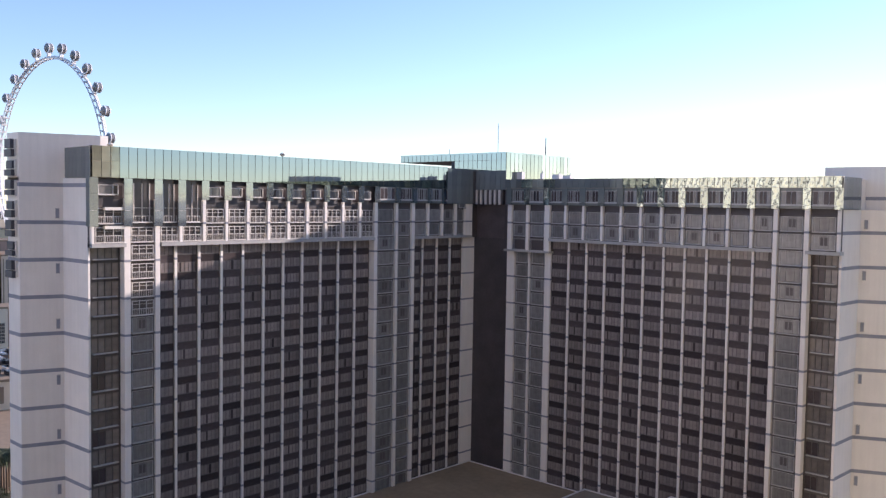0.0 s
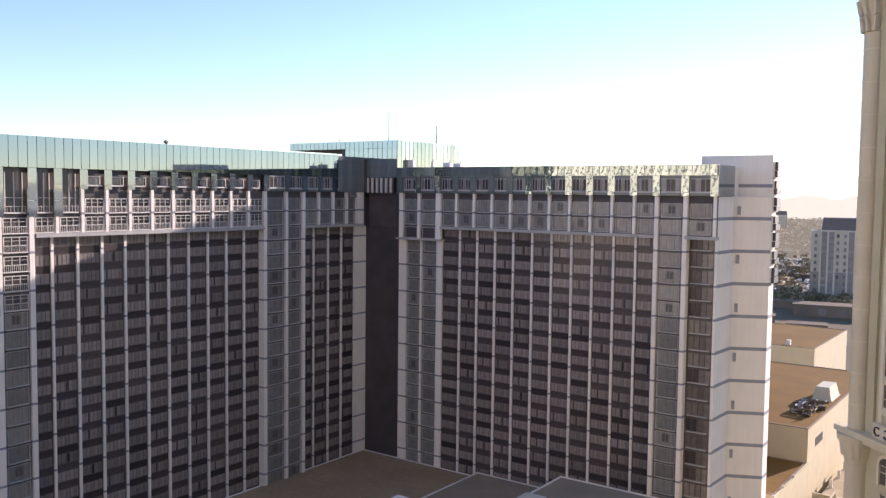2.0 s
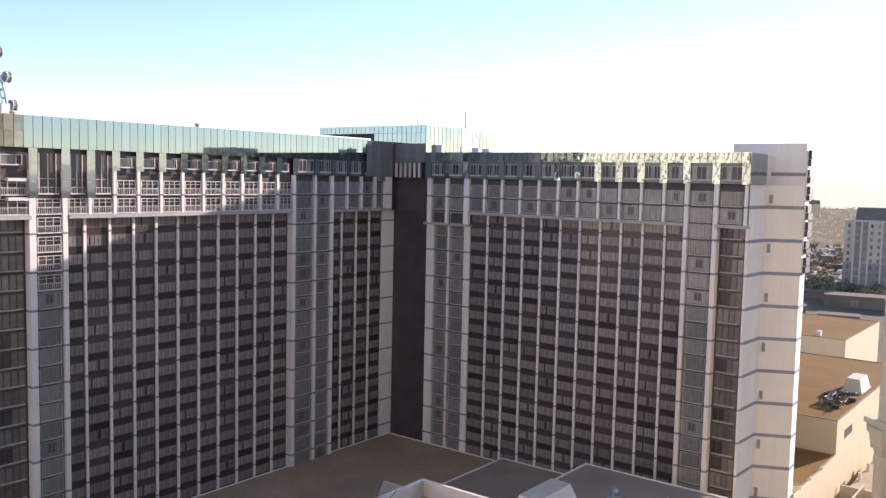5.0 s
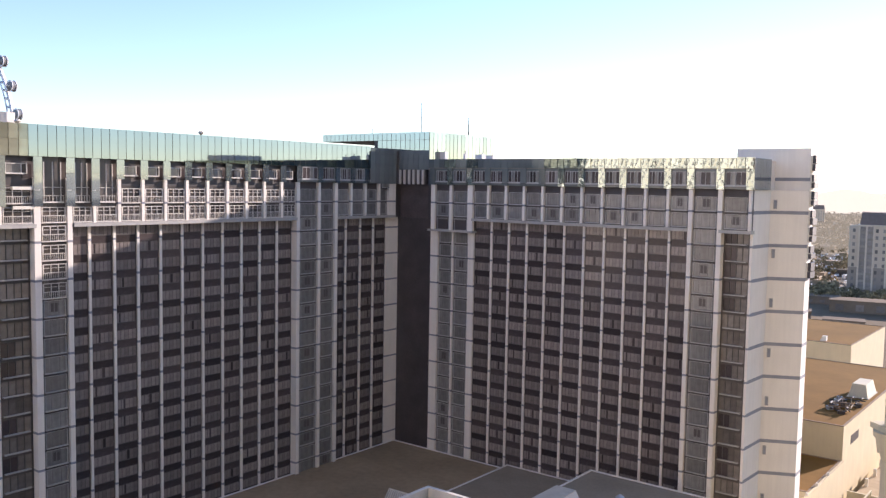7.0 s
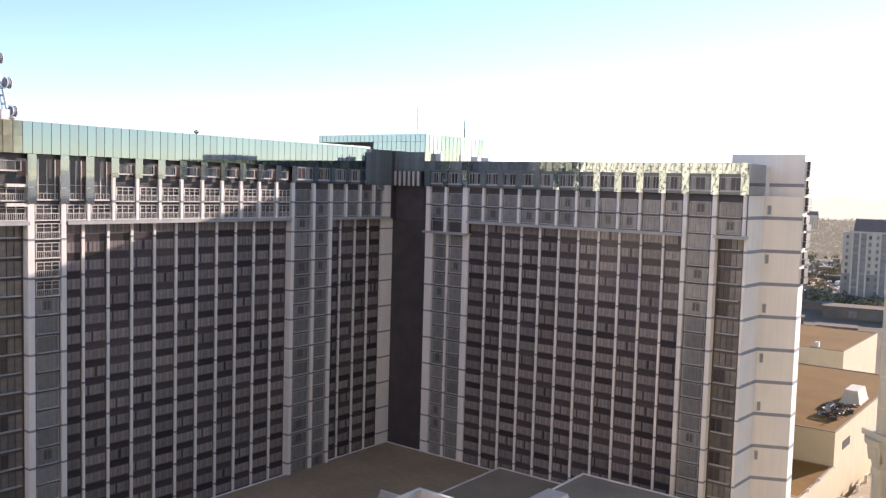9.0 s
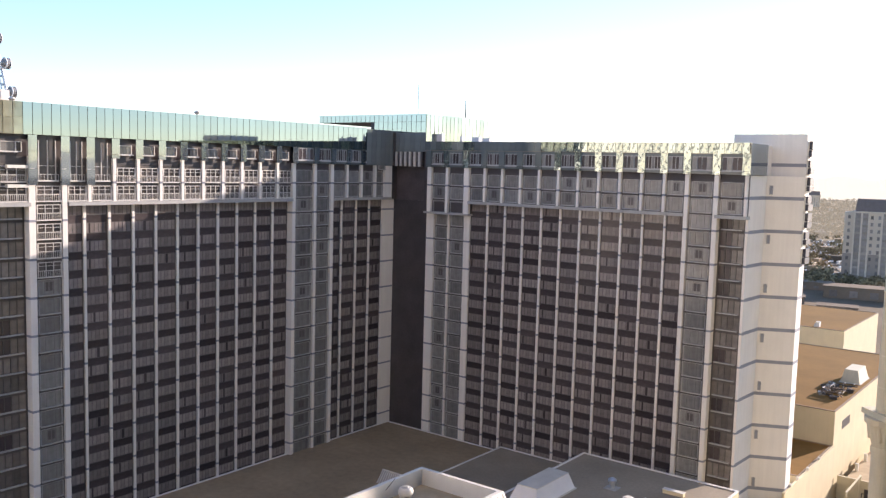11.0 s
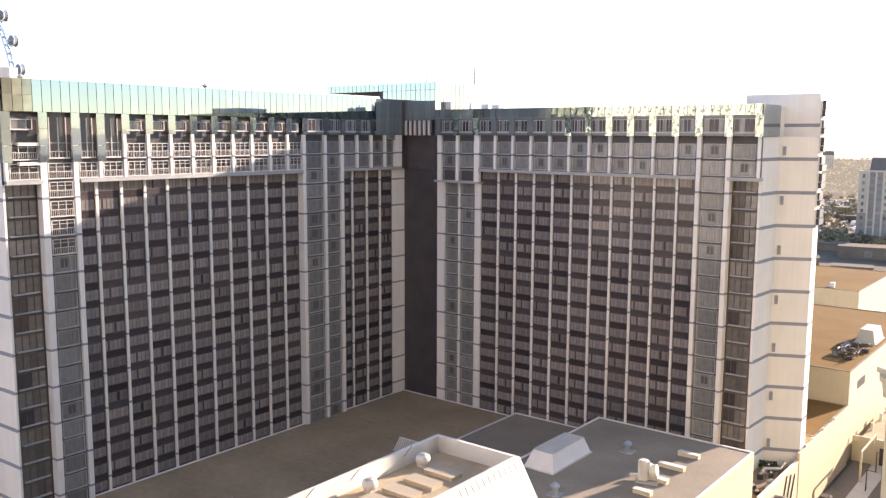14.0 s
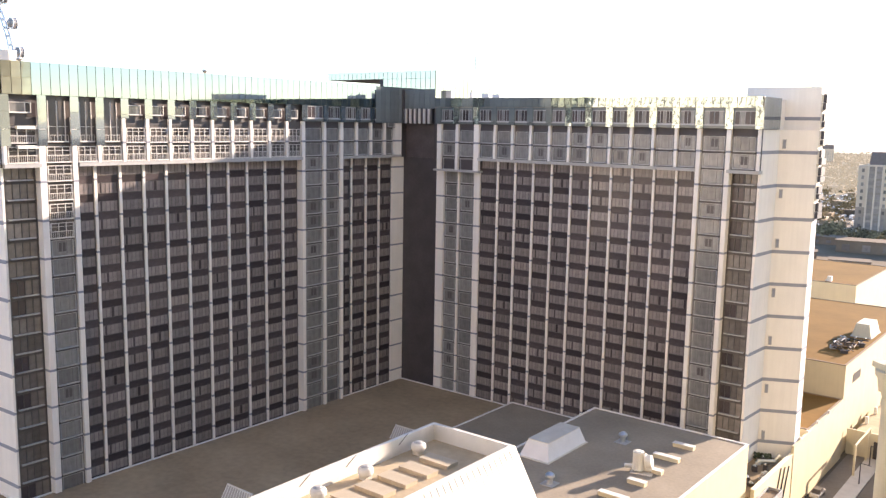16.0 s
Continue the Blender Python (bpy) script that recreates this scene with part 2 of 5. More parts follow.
class Side:
    """One wing: u runs along the facade from the inner corner, v outwards."""

    def __init__(self, left):
        self.left = left
        self.turn = 90 if left else 0

    def at(self, u, v, z):
        return (v, -u, z) if self.left else (u, -v, z)

    def box(self, bm, u0, u1, v0, v1, z0, z1, mi=0):
        if self.left:
            box(bm, v0, v1, -u1, -u0, z0, z1, mi)
        else:
            box(bm, u0, u1, -v1, -v0, z0, z1, mi)


LEFT, RIGHT = Side(True), Side(False)
UNITS = {}


def lattice(bm, xs, zs, holes, y0, y1, mi=0):
    """One connected plate over the cuts xs, zs, open at the (column, row) holes."""
    f = {}

    def vert(i, j, k):
        if (i, j, k) not in f:
            f[i, j, k] = bm.verts.new((xs[i], (y0, y1)[k], zs[j]))
        return f[i, j, k]

    full = lambda i, j: 0 <= i < len(xs) - 1 and 0 <= j < len(zs) - 1 and (i, j) not in holes
    for i in range(len(xs) - 1):
        for j in range(len(zs) - 1):
            if not full(i, j):
                continue
            for k in (0, 1):
                bm.faces.new([vert(i, j, k), vert(i + 1, j, k), vert(i + 1, j + 1, k), vert(i, j + 1, k)]).material_index = mi
            for di, dj, a, b in ((-1, 0, (i, j), (i, j + 1)), (1, 0, (i + 1, j), (i + 1, j + 1)), (0, -1, (i, j), (i + 1, j)), (0, 1, (i, j + 1), (i + 1, j + 1))):
                if not full(i + di, j + dj):
                    bm.faces.new([vert(*a, 0), vert(*b, 0), vert(*b, 1), vert(*a, 1)]).material_index = mi


def bars(lo, hi, n, half):
    """Cuts for n lights between lo and hi with bars of the given half width."""
    out = []
    for i in range(n + 1):
        x = lo + (hi - lo) * i / n
        out += [max(lo, x - half), min(hi, x + half)]
    return out


def unit_dark(w, var):
    """Bronze window strip of one storey and one bay: frame with mullions, five panes, spandrel."""
    key = ("dark", round(w, 1), var)
    if key not in UNITS:
        rng = random.Random(hash((round(w * 10), var)) % 99991)
        w = round(w, 1)
        h = w / 2
        bm = B()
        n = max(3, round(w / 0.72))
        e = h - 0.16
        lattice(bm, [-h] + bars(-e, e, n, 0.025) + [h], [0.50, 0.62, 2.09, 2.19], {(2 * i + 2, 1) for i in range(n)}, -0.03, 0.05)
        fr = mesh("window", bm, MULLION)
        bm = B()
        for i in range(n):
            x0, x1 = -e + 2 * e * i / n + 0.025, -e + 2 * e * (i + 1) / n - 0.025
            c = x0 + (x1 - x0) * rng.uniform(0.25, 0.75)
            tone = 1 if rng.random() < 0.03 else 0
            if rng.random() < 0.05:
                box(bm, x0, c, 0.0, 0.03, 0.62, 2.09, tone)
                box(bm, c, x1, 0.02, 0.05, 0.62, 2.09, 1)
            else:
                box(bm, x0, x1, 0.0, 0.03, 0.62, 2.09, tone)
        pn = mesh("pane", bm, PANE, SPANDREL)
        bm = B()
        box(bm, -h, h, 0.0, 0.06, -0.56, 0.56)
        UNITS[key] = (fr, pn, mesh("spandrel", bm, SPANDREL))
    return UNITS[key]


def unit_grey(w, var):
    """Grey glazed storey with a pale sill bar, an inner rail and three lights."""
    key = ("grey", round(w, 1), var)
    if key not in UNITS:
        w = round(w, 1)
        h = w / 2
        bm = B()
        box(bm, -h + 0.35, h - 0.3, -0.3, 0.0, 0.08, 0.24)
        box(bm, -h + 0.38, -h + 0.47, -0.1, 0.05, 0.24, 2.5)
        box(bm, h - 0.42, h - 0.33, -0.1, 0.05, 0.24, 2.5)
        box(bm, -h + 0.38, h - 0.33, -0.08, 0.05, 2.44, 2.5)
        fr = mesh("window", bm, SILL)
        bm = B()
        cuts = [-h + 0.02, -w / 6, w / 6, h - 0.02]
        for i in range(3):
            x0, x1 = cuts[i], cuts[i + 1]
            if i == 1 and var == 2:
                m = (x0 + x1) / 2
                box(bm, x0 + 0.02, x1 - 0.02, 0.04, 0.07, 0.1, 0.8)
                box(bm, x0 + 0.02, x1 - 0.02, 0.04, 0.07, 2.1, 2.5)
                box(bm, m - 0.06, m + 0.06, 0.04, 0.07, 0.8, 2.1)
                box(bm, x0 + 0.02, x0 + 0.16, 0.04, 0.07, 0.8, 2.1)
                box(bm, x1 - 0.16, x1 - 0.02, 0.04, 0.07, 0.8, 2.1)
                box(bm, x0 + 0.16, m - 0.06, 0.05, 0.07, 0.8, 2.1, 1)
                box(bm, m + 0.06, x1 - 0.16, 0.05, 0.07, 0.8, 2.1, 1)
            else:
                box(bm, x0 + 0.02, x1 - 0.02, 0.04, 0.07, 0.12, 2.5)
        pn = mesh("pane", bm, GREYPANE, MULLION)
        bm = B()
        # backing left bare above the panes, a dark line for the sill's shadow
        box(bm, -h, h, 0.08, 0.12, 0, 2.75)
        UNITS[key] = (fr, pn, mesh("spandrel", bm, MULLION))
    return UNITS[key]


def unit_rail(w, var):
    """Upper-floor window in a white cage: thick outer frame, posts, balustrade, dark panes behind."""
    key = ("rail", round(w, 1), var)
    if key not in UNITS:
        w = round(w, 1)
        h = w / 2
        bm = B()
        box(bm, -h + 0.12, h - 0.12, -0.45, 0.0, 0.0, 0.16)
        for i in range(4):
            x = -h + 0.3 + (w - 0.6) * i / 3
            t = 0.07 if i in (0, 3) else 0.045
            box(bm, x - t, x + t, -0.34, -0.24, 0.16, 2.3)
        n = int(w / 0.30)
        for i in range(n):
            x = -h + 0.3 + (w - 0.6) * i / (n - 1)
            box(bm, x - 0.022, x + 0.022, -0.40, -0.35, 0.16, 1.05)
        box(bm, -h + 0.2, h - 0.2, -0.42, -0.32, 1.02, 1.12)
        box(bm, -h + 0.23, h - 0.23, -0.36, -0.24, 2.2, 2.31)
        box(bm, -h + 0.3, h - 0.3, -0.3, -0.25, 1.72, 1.78)
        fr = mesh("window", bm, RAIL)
        bm = B()
        for i in range(3):
            x0, x1 = -h + w * i / 3, -h + w * (i + 1) / 3
            box(bm, x0 + 0.03, x1 - 0.03, 0.0, 0.04, 0.05, 2.7, 1 if (var + i) % 3 == 2 else 0)
        pn = mesh("pane", bm, PARISPANE, MULLION)
        bm = B()
        box(bm, -h, h, 0.05, 0.1, 0, 2.75)
        UNITS[key] = (fr, pn, mesh("spandrel", bm, MULLION))
    return UNITS[key]


def unit_tall(w, var):
    """Two-storey dark curtain window with thin pale mullions over a white sill."""
    key = ("tall", round(w, 1), var)
    if key not in UNITS:
        w = round(w, 1)
        h = w / 2
        bm = B()
        box(bm, -h + 0.2, h - 0.5, -0.5, 0.0, 0.15, 0.32)
        for x in (-h + 0.75, 0.05, h - 0.75):
            box(bm, x - 0.06, x + 0.06, -0.12, 0.05, 0.32, 6.0)
        box(bm, -h + 0.4, h - 0.4, -0.1, 0.05, 2.35, 2.43)
        box(bm, -h + 0.25, h - 0.55, -0.45, 0.05, 0.2, 0.35)
        box(bm, -h + 0.3, h - 0.5, -0.45, -0.38, 1.15, 1.22)
        for i in range(7):
            x = -h + 0.35 + (w - 0.9) * i / 6
            box(bm, x - 0.02, x + 0.02, -0.45, -0.40, 0.32, 1.18)
        fr = mesh("window", bm, RAIL)
        bm = B()
        for i in range(4):
            x0, x1 = -h + w * i / 4, -h + w * (i + 1) / 4
            box(bm, x0 + 0.03, x1 - 0.03, 0.0, 0.04, 0.05, 2.34, 0)
            box(bm, x0 + 0.03, x1 - 0.03, 0.0, 0.04, 2.44, 6.6, 0)
        pn = mesh("pane", bm, PARISPANE)
        bm = B()
        box(bm, -h, h, 0.05, 0.1, 0, 6.65)
        UNITS[key] = (fr, pn, mesh("spandrel", bm, MULLION))
    return UNITS[key]


def unit_lite(w, var):
    """Dark recess below the crown with one pale light on a white sill."""
    key = ("lite", round(w, 1), var)
    if key not in UNITS:
        w = round(w, 1)
        h = w / 2
        e = 0.15 * w if var % 2 else 0.28 * w
        bm = B()
        box(bm, -h + 0.3, e + 0.1, -0.5, 0.0, 1.42, 1.6)
        for x in (-h + 0.75, e, h - 0.8):
            box(bm, x - 0.06, x + 0.06, -0.12, 0.05, 1.6, 3.0)
        box(bm, -h + 0.7, h - 0.75, -0.12, 0.05, 2.85, 2.95)
        box(bm, -h + 0.7, h - 0.75, -0.1, 0.05, 1.5, 1.62)
        fr = mesh("window", bm, RAIL)
        bm = B()
        box(bm, -h + 0.8, (e - h) / 2, 0.0, 0.04, 1.6, 2.85, 0 if var < 4 else 1)
        box(bm, (e - h) / 2 + 0.04, e - 0.06, 0.0, 0.04, 1.6, 2.85)
        box(bm, e + 0.08, h - 0.1, 0.0, 0.04, 0.9, 2.85, 1)
        pn = mesh("pane", bm, GREYPANE, SPANDREL)
        bm = B()
        box(bm, -h, h, 0.05, 0.1, 0, 3.95)
        UNITS[key] = (fr, pn, mesh("spandrel", bm, MULLION))
    return UNITS[key]


def unit_slit(w, var):
    """Shaded row under the crown: slit windows between pale uprights, over a thin sill."""
    key = ("slit", round(w, 1), var)
    if key not in UNITS:
        w = round(w, 1)
        h = w / 2
        bm = B()
        box(bm, -h + 0.1, h - 0.1, -0.12, 0.0, 1.42, 1.58)
        n = 4 + var % 2
        lattice(bm, bars(-h + 0.45, h - 0.45, n, 0.035), [1.5, 1.72, 3.7, 3.8], {(2 * i + 1, 1) for i in range(n)}, -0.05, 0.05)
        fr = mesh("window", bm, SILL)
        bm = B()
        for i in range(n):
            x0 = -h + 0.5 + (w - 1.0) * i / n
            box(bm, x0 + 0.06, x0 + (w - 1.0) / n - 0.06, 0.0, 0.04, 1.7, 3.75, 0 if (i + var) % 3 == 0 else 1)
        pn = mesh("pane", bm, GREYPANE, SPANDREL)
        bm = B()
        box(bm, -h, h, 0.05, 0.1, 1.0, 4.25)
        UNITS[key] = (fr, pn, mesh("spandrel", bm, CROWND))
    return UNITS[key]


def unit_end(w, var):
    """End-bay storey: brown panes in a heavy dark frame over a pale ledge."""
    key = ("end", round(w, 1), var)
    if key not in UNITS:
        w = round(w, 1)
        h = w / 2
        bm = B()
        lattice(bm, [-h] + bars(-h + 0.2, h - 0.2, 4, 0.05) + [h], [-0.12, 0.22, 2.5, 2.72], {(2 * i + 2, 1) for i in range(4)}, -0.1, 0.05)
        fr = mesh("window", bm, ENDFRAME)
        bm = B()
        for i in range(4):
            x0, x1 = -h + 0.2 + (w - 0.4) * i / 4, -h + 0.2 + (w - 0.4) * (i + 1) / 4
            box(bm, x0 + 0.05, x1 - 0.05, 0.0, 0.04, 0.22, 2.5, 1 if (var * 3 + i) % 9 in (0, 1) and var % 3 == 0 else 0)
        pn = mesh("pane", bm, ENDPANE, SPANDREL)
        bm = B()
        box(bm, -h + 0.4, h - 0.45, -0.42, 0.0, 0.2, 0.38)
        UNITS[key] = (fr, pn, mesh("spandrel", bm, SILL))
    return UNITS[key]


def put_unit(wing, side, unit, u, v, z):
    fr, pn, sp = unit
    at = side.at(u, v, z)
    w = part("window", fr, None, wing, at=at, turn=side.turn)
    part("pane", pn, None, w)
    return part("spandrel", sp, None, wing, at=at, turn=side.turn)


def pier(wing, side, u, w, v0, v1, z0, z1, bands=True):
    """A white concrete pier with its blue-grey band at every second storey."""
    bm = B()
    side.box(bm, u - w / 2, u + w / 2, v0, v1, z0, z1)
    p = part("pier", bm, WHITE, wing)
    key = ("band", round(w, 2), round(v1 - v0, 2))
    if key not in UNITS:
        bm = B()
        box(bm, -w / 2 - 0.02, w / 2 + 0.02, -0.02, v1 - v0 - 0.05, -0.17, 0.17)
        UNITS[key] = mesh("band", bm, BAND)
    for i in range(11 if bands else 0):
        c = ZB + 2 * FL * i
        if z0 + 0.3 < c < z1 - 0.3:
            part("band", UNITS[key], None, p, at=side.at(u, v1, c), turn=side.turn)
    return p


def crown_panel(wing, side, u0, u1, v, z0, z1, material):
    bm = B()
    c = side.at((u0 + u1) / 2, v, (z0 + z1) / 2)
    h, k = (u1 - u0) / 2 - (0.02 if material in (CROWND, SLATE) else 0.04), (z1 - z0) / 2 - 0.02
    box(bm, -h, h, 0.0, 0.08, -k, k)
    ob = part("glass_panel", bm, material, wing, at=c, turn=side.turn)
    if material is CROWNR:
        ob.matrix_local = pose(*c, 1.3 + TILT.uniform(-0.5, 0.5), 0, TILT.uniform(-0.8, 0.8))
    return ob


TILT = random.Random(21)


def build_wing(side, label, depth, low, types, top, umax):
    wing = thing("hotel_wing", label, "hotel", "hotel wings")
    rng = random.Random(5 if side.left else 9)
    zlow = ROOF1
    bm = B()
    side.box(bm, -1.0 if side.left else 0.0, umax, -depth, -0.55, GZ, LEDGE)
    part("wall", bm, DARK, wing)
    bm = B()
    side.box(bm, -1.0 if side.left else 9.2, umax, -depth, 0.55, LEDGE, 73.0)
    part("upper_wall", bm, DARK, wing)
    bm = B()
    side.box(bm, 0.9 if side.left else 9.2, umax, -depth, 0.5, 73.0, top - 0.7)
    part("roof", bm, ROOFG, wing)
    for u, w, v in low:
        pier(wing, side, u, w, -0.6, v, zlow - 0.6, (60.85 if u < 21 and not side.left else LEDGE) if v < 1 else 66.0)
    # lower storeys
    for i in range(len(low) - 1):
        a, b = low[i][0] + low[i][1] / 2, low[i + 1][0] - low[i + 1][1] / 2
        kind = types[i]
        fn = {"d": unit_dark, "g": unit_grey, "e": unit_end}[kind]
        front = kind == "g" and low[i][2] > 1
        for k in range(-1, 20):
            z = ZB + FL * k
            if z + FL > (LEDGE + 0.8 if not (kind == "g" and not front) else 61.0) and not (front and z + FL < 63.7):
                continue
            # sunlight put into the choice: white-framed unit above, same frame grey below
            if front and side.left and a > 72 and z > 52:
                fn = unit_rail
            put_unit(wing, side, fn(b - a, rng.randrange(9 if kind == "d" else 5)), (a + b) / 2, 0.78 if front else -0.32, z)
        if front:
            bm = B()
            side.box(bm, a - 0.1, b + 0.1, -0.6, 0.64, zlow - 0.6, LEDGE + 0.6)
            part("bay_core", bm, DARK, wing)
    return wing


LOW_L = [(0.9, 4.4, 0.1), (6.95, 0.4, 0.0), (10.87, 0.4, 0.0), (15.07, 0.4, 0.0), (19.0, 0.75, 1.2), (23.5, 0.6, 1.2), (28.9, 0.75, 1.2)] + \
        [(28.35 + 0.55 + 4.07 * k, 0.41, 0.0) for k in range(1, 11)] + [(73.3, 0.75, 1.2), (78.1, 0.95, 1.2), (83.3, 0.3, 0.0)]
TYPE_L = "dddd" + "gg" + "d" * 11 + "ge"
LOW_R = [(10.6, 1.9, 0.1), (15.25, 0.42, 0.0), (19.95, 1.4, 0.1)] + [(20.75 + 4.07 * k, 0.41, 0.0) for k in range(1, 11)] + [(65.5, 0.7, 1.2), (70.45, 0.75, 1.2), (75.3, 0.4, 0.0)]
TYPE_R = "gg" + "d" * 11 + "ge"

wing_l = build_wing(LEFT, "dark hotel wing with white piers, sunlit green glass crown", 19.0, LOW_L, TYPE_L, 77.5, 83.45)
wing_r = build_wing(RIGHT, "dark hotel wing with white piers, shaded under rippled green glass", 19.0, LOW_R, TYPE_R, 75.15, 75.45)


def upper_block(wing, side, piers, ledges):
    """Projecting upper storeys: piers, railed windows, the pale ledge below."""
    rng = random.Random(3 if side.left else 4)
    for u, w in piers:
        strip = (18.5 < u < 29.5 or 72 < u < 78.5) if side.left else 65 < u < 71
        low = 60.95 if (u < 21 and not side.left) else LEDGE + 0.3
        pier(wing, side, u, w, 0.5, 1.2, 66.0 if strip else low, 70.0)
    for i in range(len(piers) - 1):
        a, b = piers[i][0] + piers[i][1] / 2, piers[i + 1][0] - piers[i + 1][1] / 2
        for k in range(-1 if (b < 21 and not side.left) else 0, 3):
            # sunny bays take white frames, shaded ones grey: light put into the parts
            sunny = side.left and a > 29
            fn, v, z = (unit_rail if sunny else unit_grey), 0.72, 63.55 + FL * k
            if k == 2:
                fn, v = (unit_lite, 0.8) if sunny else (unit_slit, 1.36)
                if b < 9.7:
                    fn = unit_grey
            if side.left and 64 < a < 77 and k:
                if k == 2:
                    continue
                fn = unit_tall
            put_unit(wing, side, fn(b - a, rng.randrange(5)), (a + b) / 2, v, z)
    for u0, u1 in ledges:
        bm = B()
        side.box(bm, u0, u1, -0.5, 1.3, LEDGE, LEDGE + 0.55)
        part("ledge", bm, SILL, wing)


UP_L = [(2.6, 2.2), (6.55, 0.46), (10.65, 0.46), (14.75, 0.46), (19.0, 0.75), (23.5, 0.6), (28.9, 0.75)] + \
       [(28.8 + 4.06 * k, 0.5) for k in range(1, 11)] + [(73.3, 0.75), (78.1, 0.95), (83.25, 0.4)]
UP_R = [(11.0, 1.0), (15.5, 0.6), (20.35, 1.2)] + [(20.6 + 4.09 * k, 0.5) for k in range(1, 11)] + [(65.5, 0.7), (70.45, 0.75), (75.25, 0.4)]
upper_block(wing_l, LEFT, UP_L, [(1.5, 18.6), (29.15, 72.7), (78.3, 83.45)])
upper_block(wing_r, RIGHT, UP_R, [(20.8, 65.2), (70.4, 75.6)])
bm = B()
RIGHT.box(bm, 9.7, 20.9, -0.5, 0.7, 60.8, 63.0)
part("strip_core", bm, DARK, wing_r)
bm = B()
RIGHT.box(bm, 9.7, 21.0, -0.5, 1.3, 60.55, 60.95)
part("ledge", bm, SILL, wing_r)


def crown_tone(side, u, material):
    """Inner third: dark reflection put in as slate-toned glass, but for two sun glints."""
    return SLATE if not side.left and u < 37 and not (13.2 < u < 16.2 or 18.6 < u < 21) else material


def crown(wing, side, piers, u0, u1, zs, zt, material, deep):
    """Mirror-glass band with a strip hanging down before each pier."""
    v = 1.55
    n = round((u1 - u0) / 1.36)
    for i in range(n):
        a, b = u0 + (u1 - u0) * i / n, u0 + (u1 - u0) * (i + 1) / n
        # end panels: mirrored surroundings put in as an olive tone
        if side.left and a > 78.3:
            crown_panel(wing, side, a, b, v, zs, zs + 2.3, CROWNE)
            crown_panel(wing, side, a, b, v, zs + 2.3, zt, CROWNE)
        else:
            crown_panel(wing, side, a, b, v, zs, zt, crown_tone(side, a, material))
    for u, w in piers:
        if u0 < u < u1 + 0.5:
            z = 65.95 if u > deep else 69.98
            cuts = [z, 68.3, 70.7, zs] if z < 67 else [z, 70.6, zs]
            for c0, c1 in zip(cuts, cuts[1:]):
                crown_panel(wing, side, u - 0.68, u + 0.68, v, c0, c1, CROWNS if side.left else crown_tone(side, u, material))
    bm = B()
    side.box(bm, u0, u1, 0.55, v - 0.11, zt - 1.1, zt - 0.03)
    part("coping", bm, MULLION, wing)


for z in (68.3, 65.6):
    bm = B()
    LEFT.box(bm, 78.6, 81.6, 0.7, 1.45, z, z + 0.45)
    part("balcony_ledge", bm, TRIM, wing_l)
crown(wing_l, LEFT, UP_L, 9.7, 83.5, 73.0, 77.5, CROWN, 66.5)
crown(wing_r, RIGHT, UP_R, 10.0, 75.7, 73.35, 75.15, CROWNR, 999)

# inner corner: dark full-height strip, above it mirror glass toned dark for its reflections
bm = B()
box(bm, 0.0, 9.7, 0.8, 1.6, ROOF1 - 0.6, 70.0)
part("stair_strip", bm, STRIP, wing_r, "blank brown-black strip")
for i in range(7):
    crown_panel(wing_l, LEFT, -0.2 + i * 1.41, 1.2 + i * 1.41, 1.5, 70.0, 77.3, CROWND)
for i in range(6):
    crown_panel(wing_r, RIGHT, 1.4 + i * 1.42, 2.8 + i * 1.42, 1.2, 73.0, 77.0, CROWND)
for i in range(6):
    bm = B()
    RIGHT.box(bm, 1.75 + i * 1.24, 2.2 + i * 1.24, 0.9, 1.25, 70.0, 73.0)
    part("fin", bm, RAIL, wing_r)
bm = B()
box(bm, 1.42, 1.85, -1.75, -1.3, 70.0, 76.9)
part("corner_slot", bm, MULLION, wing_r)
bm = B()
RIGHT.box(bm, 0.0, 8.8, -19, 0.85, 70.0, 75.0)
part("corner_wall", bm, DARK, wing_r)

# end walls with their cores
END_R = [(75.45, 0.1), (75.8, 7.3), (81.1, 9.9), (81.0, 13.0), (74.0, 19.0), (60.0, 19.0), (60.0, 10.0)]
END_L = [(-0.1, -83.45), (-19.0, -70.0), (-19.0, -83.0), (-13.6, -89.3), (-9.3, -89.3), (-7.4, -83.8)]


def grow(ring, d):
    n, out = len(ring), []
    for i in range(n):
        p, q, r = Vector(ring[i - 1]), Vector(ring[i]), Vector(ring[(i + 1) % n])
        a, b = (q - p).normalized(), (r - q).normalized()
        na, nb = Vector((a.y, -a.x)), Vector((b.y, -b.x))
        m = (na + nb).normalized()
        out.append(tuple(q + m * d / max(0.4, m.dot(na))))
    return out


for wing, ring, ztop, core in ((wing_r, END_R, 70.0, [(69.0, 9.9), (81.1, 9.9), (81.0, 13.0), (74.0, 19.0), (69.0, 19.0)]),
                               (wing_l, END_L, 72.9, [(-9.3, -89.3), (-5.6, -78.9), (-5.6, -77.7), (-19, -77.7), (-19.0, -83.0), (-13.6, -89.3)])):
    bm = B()
    prism(bm, ring, GZ, ztop)
    part("end_wall", bm, WHITE, wing, "white painted end wall")
    bm = B()
    prism(bm, core, ztop - 0.5, 77.0 if wing is wing_r else 79.4)
    part("stair_core", bm, WHITE, wing)
    for k in range(-3, 11):
        z = ZB + 2 * FL * k
        if z < ztop - 0.4:
            bm = B()
            prism(bm, grow(ring, 0.03), z - 0.28, z + 0.28)
            part("band", bm, BAND, wing)
        else:
            bm = B()
            prism(bm, grow(core, 0.03), z - 0.28, z + 0.28)
            part("band", bm, BAND, wing)

bm = B()
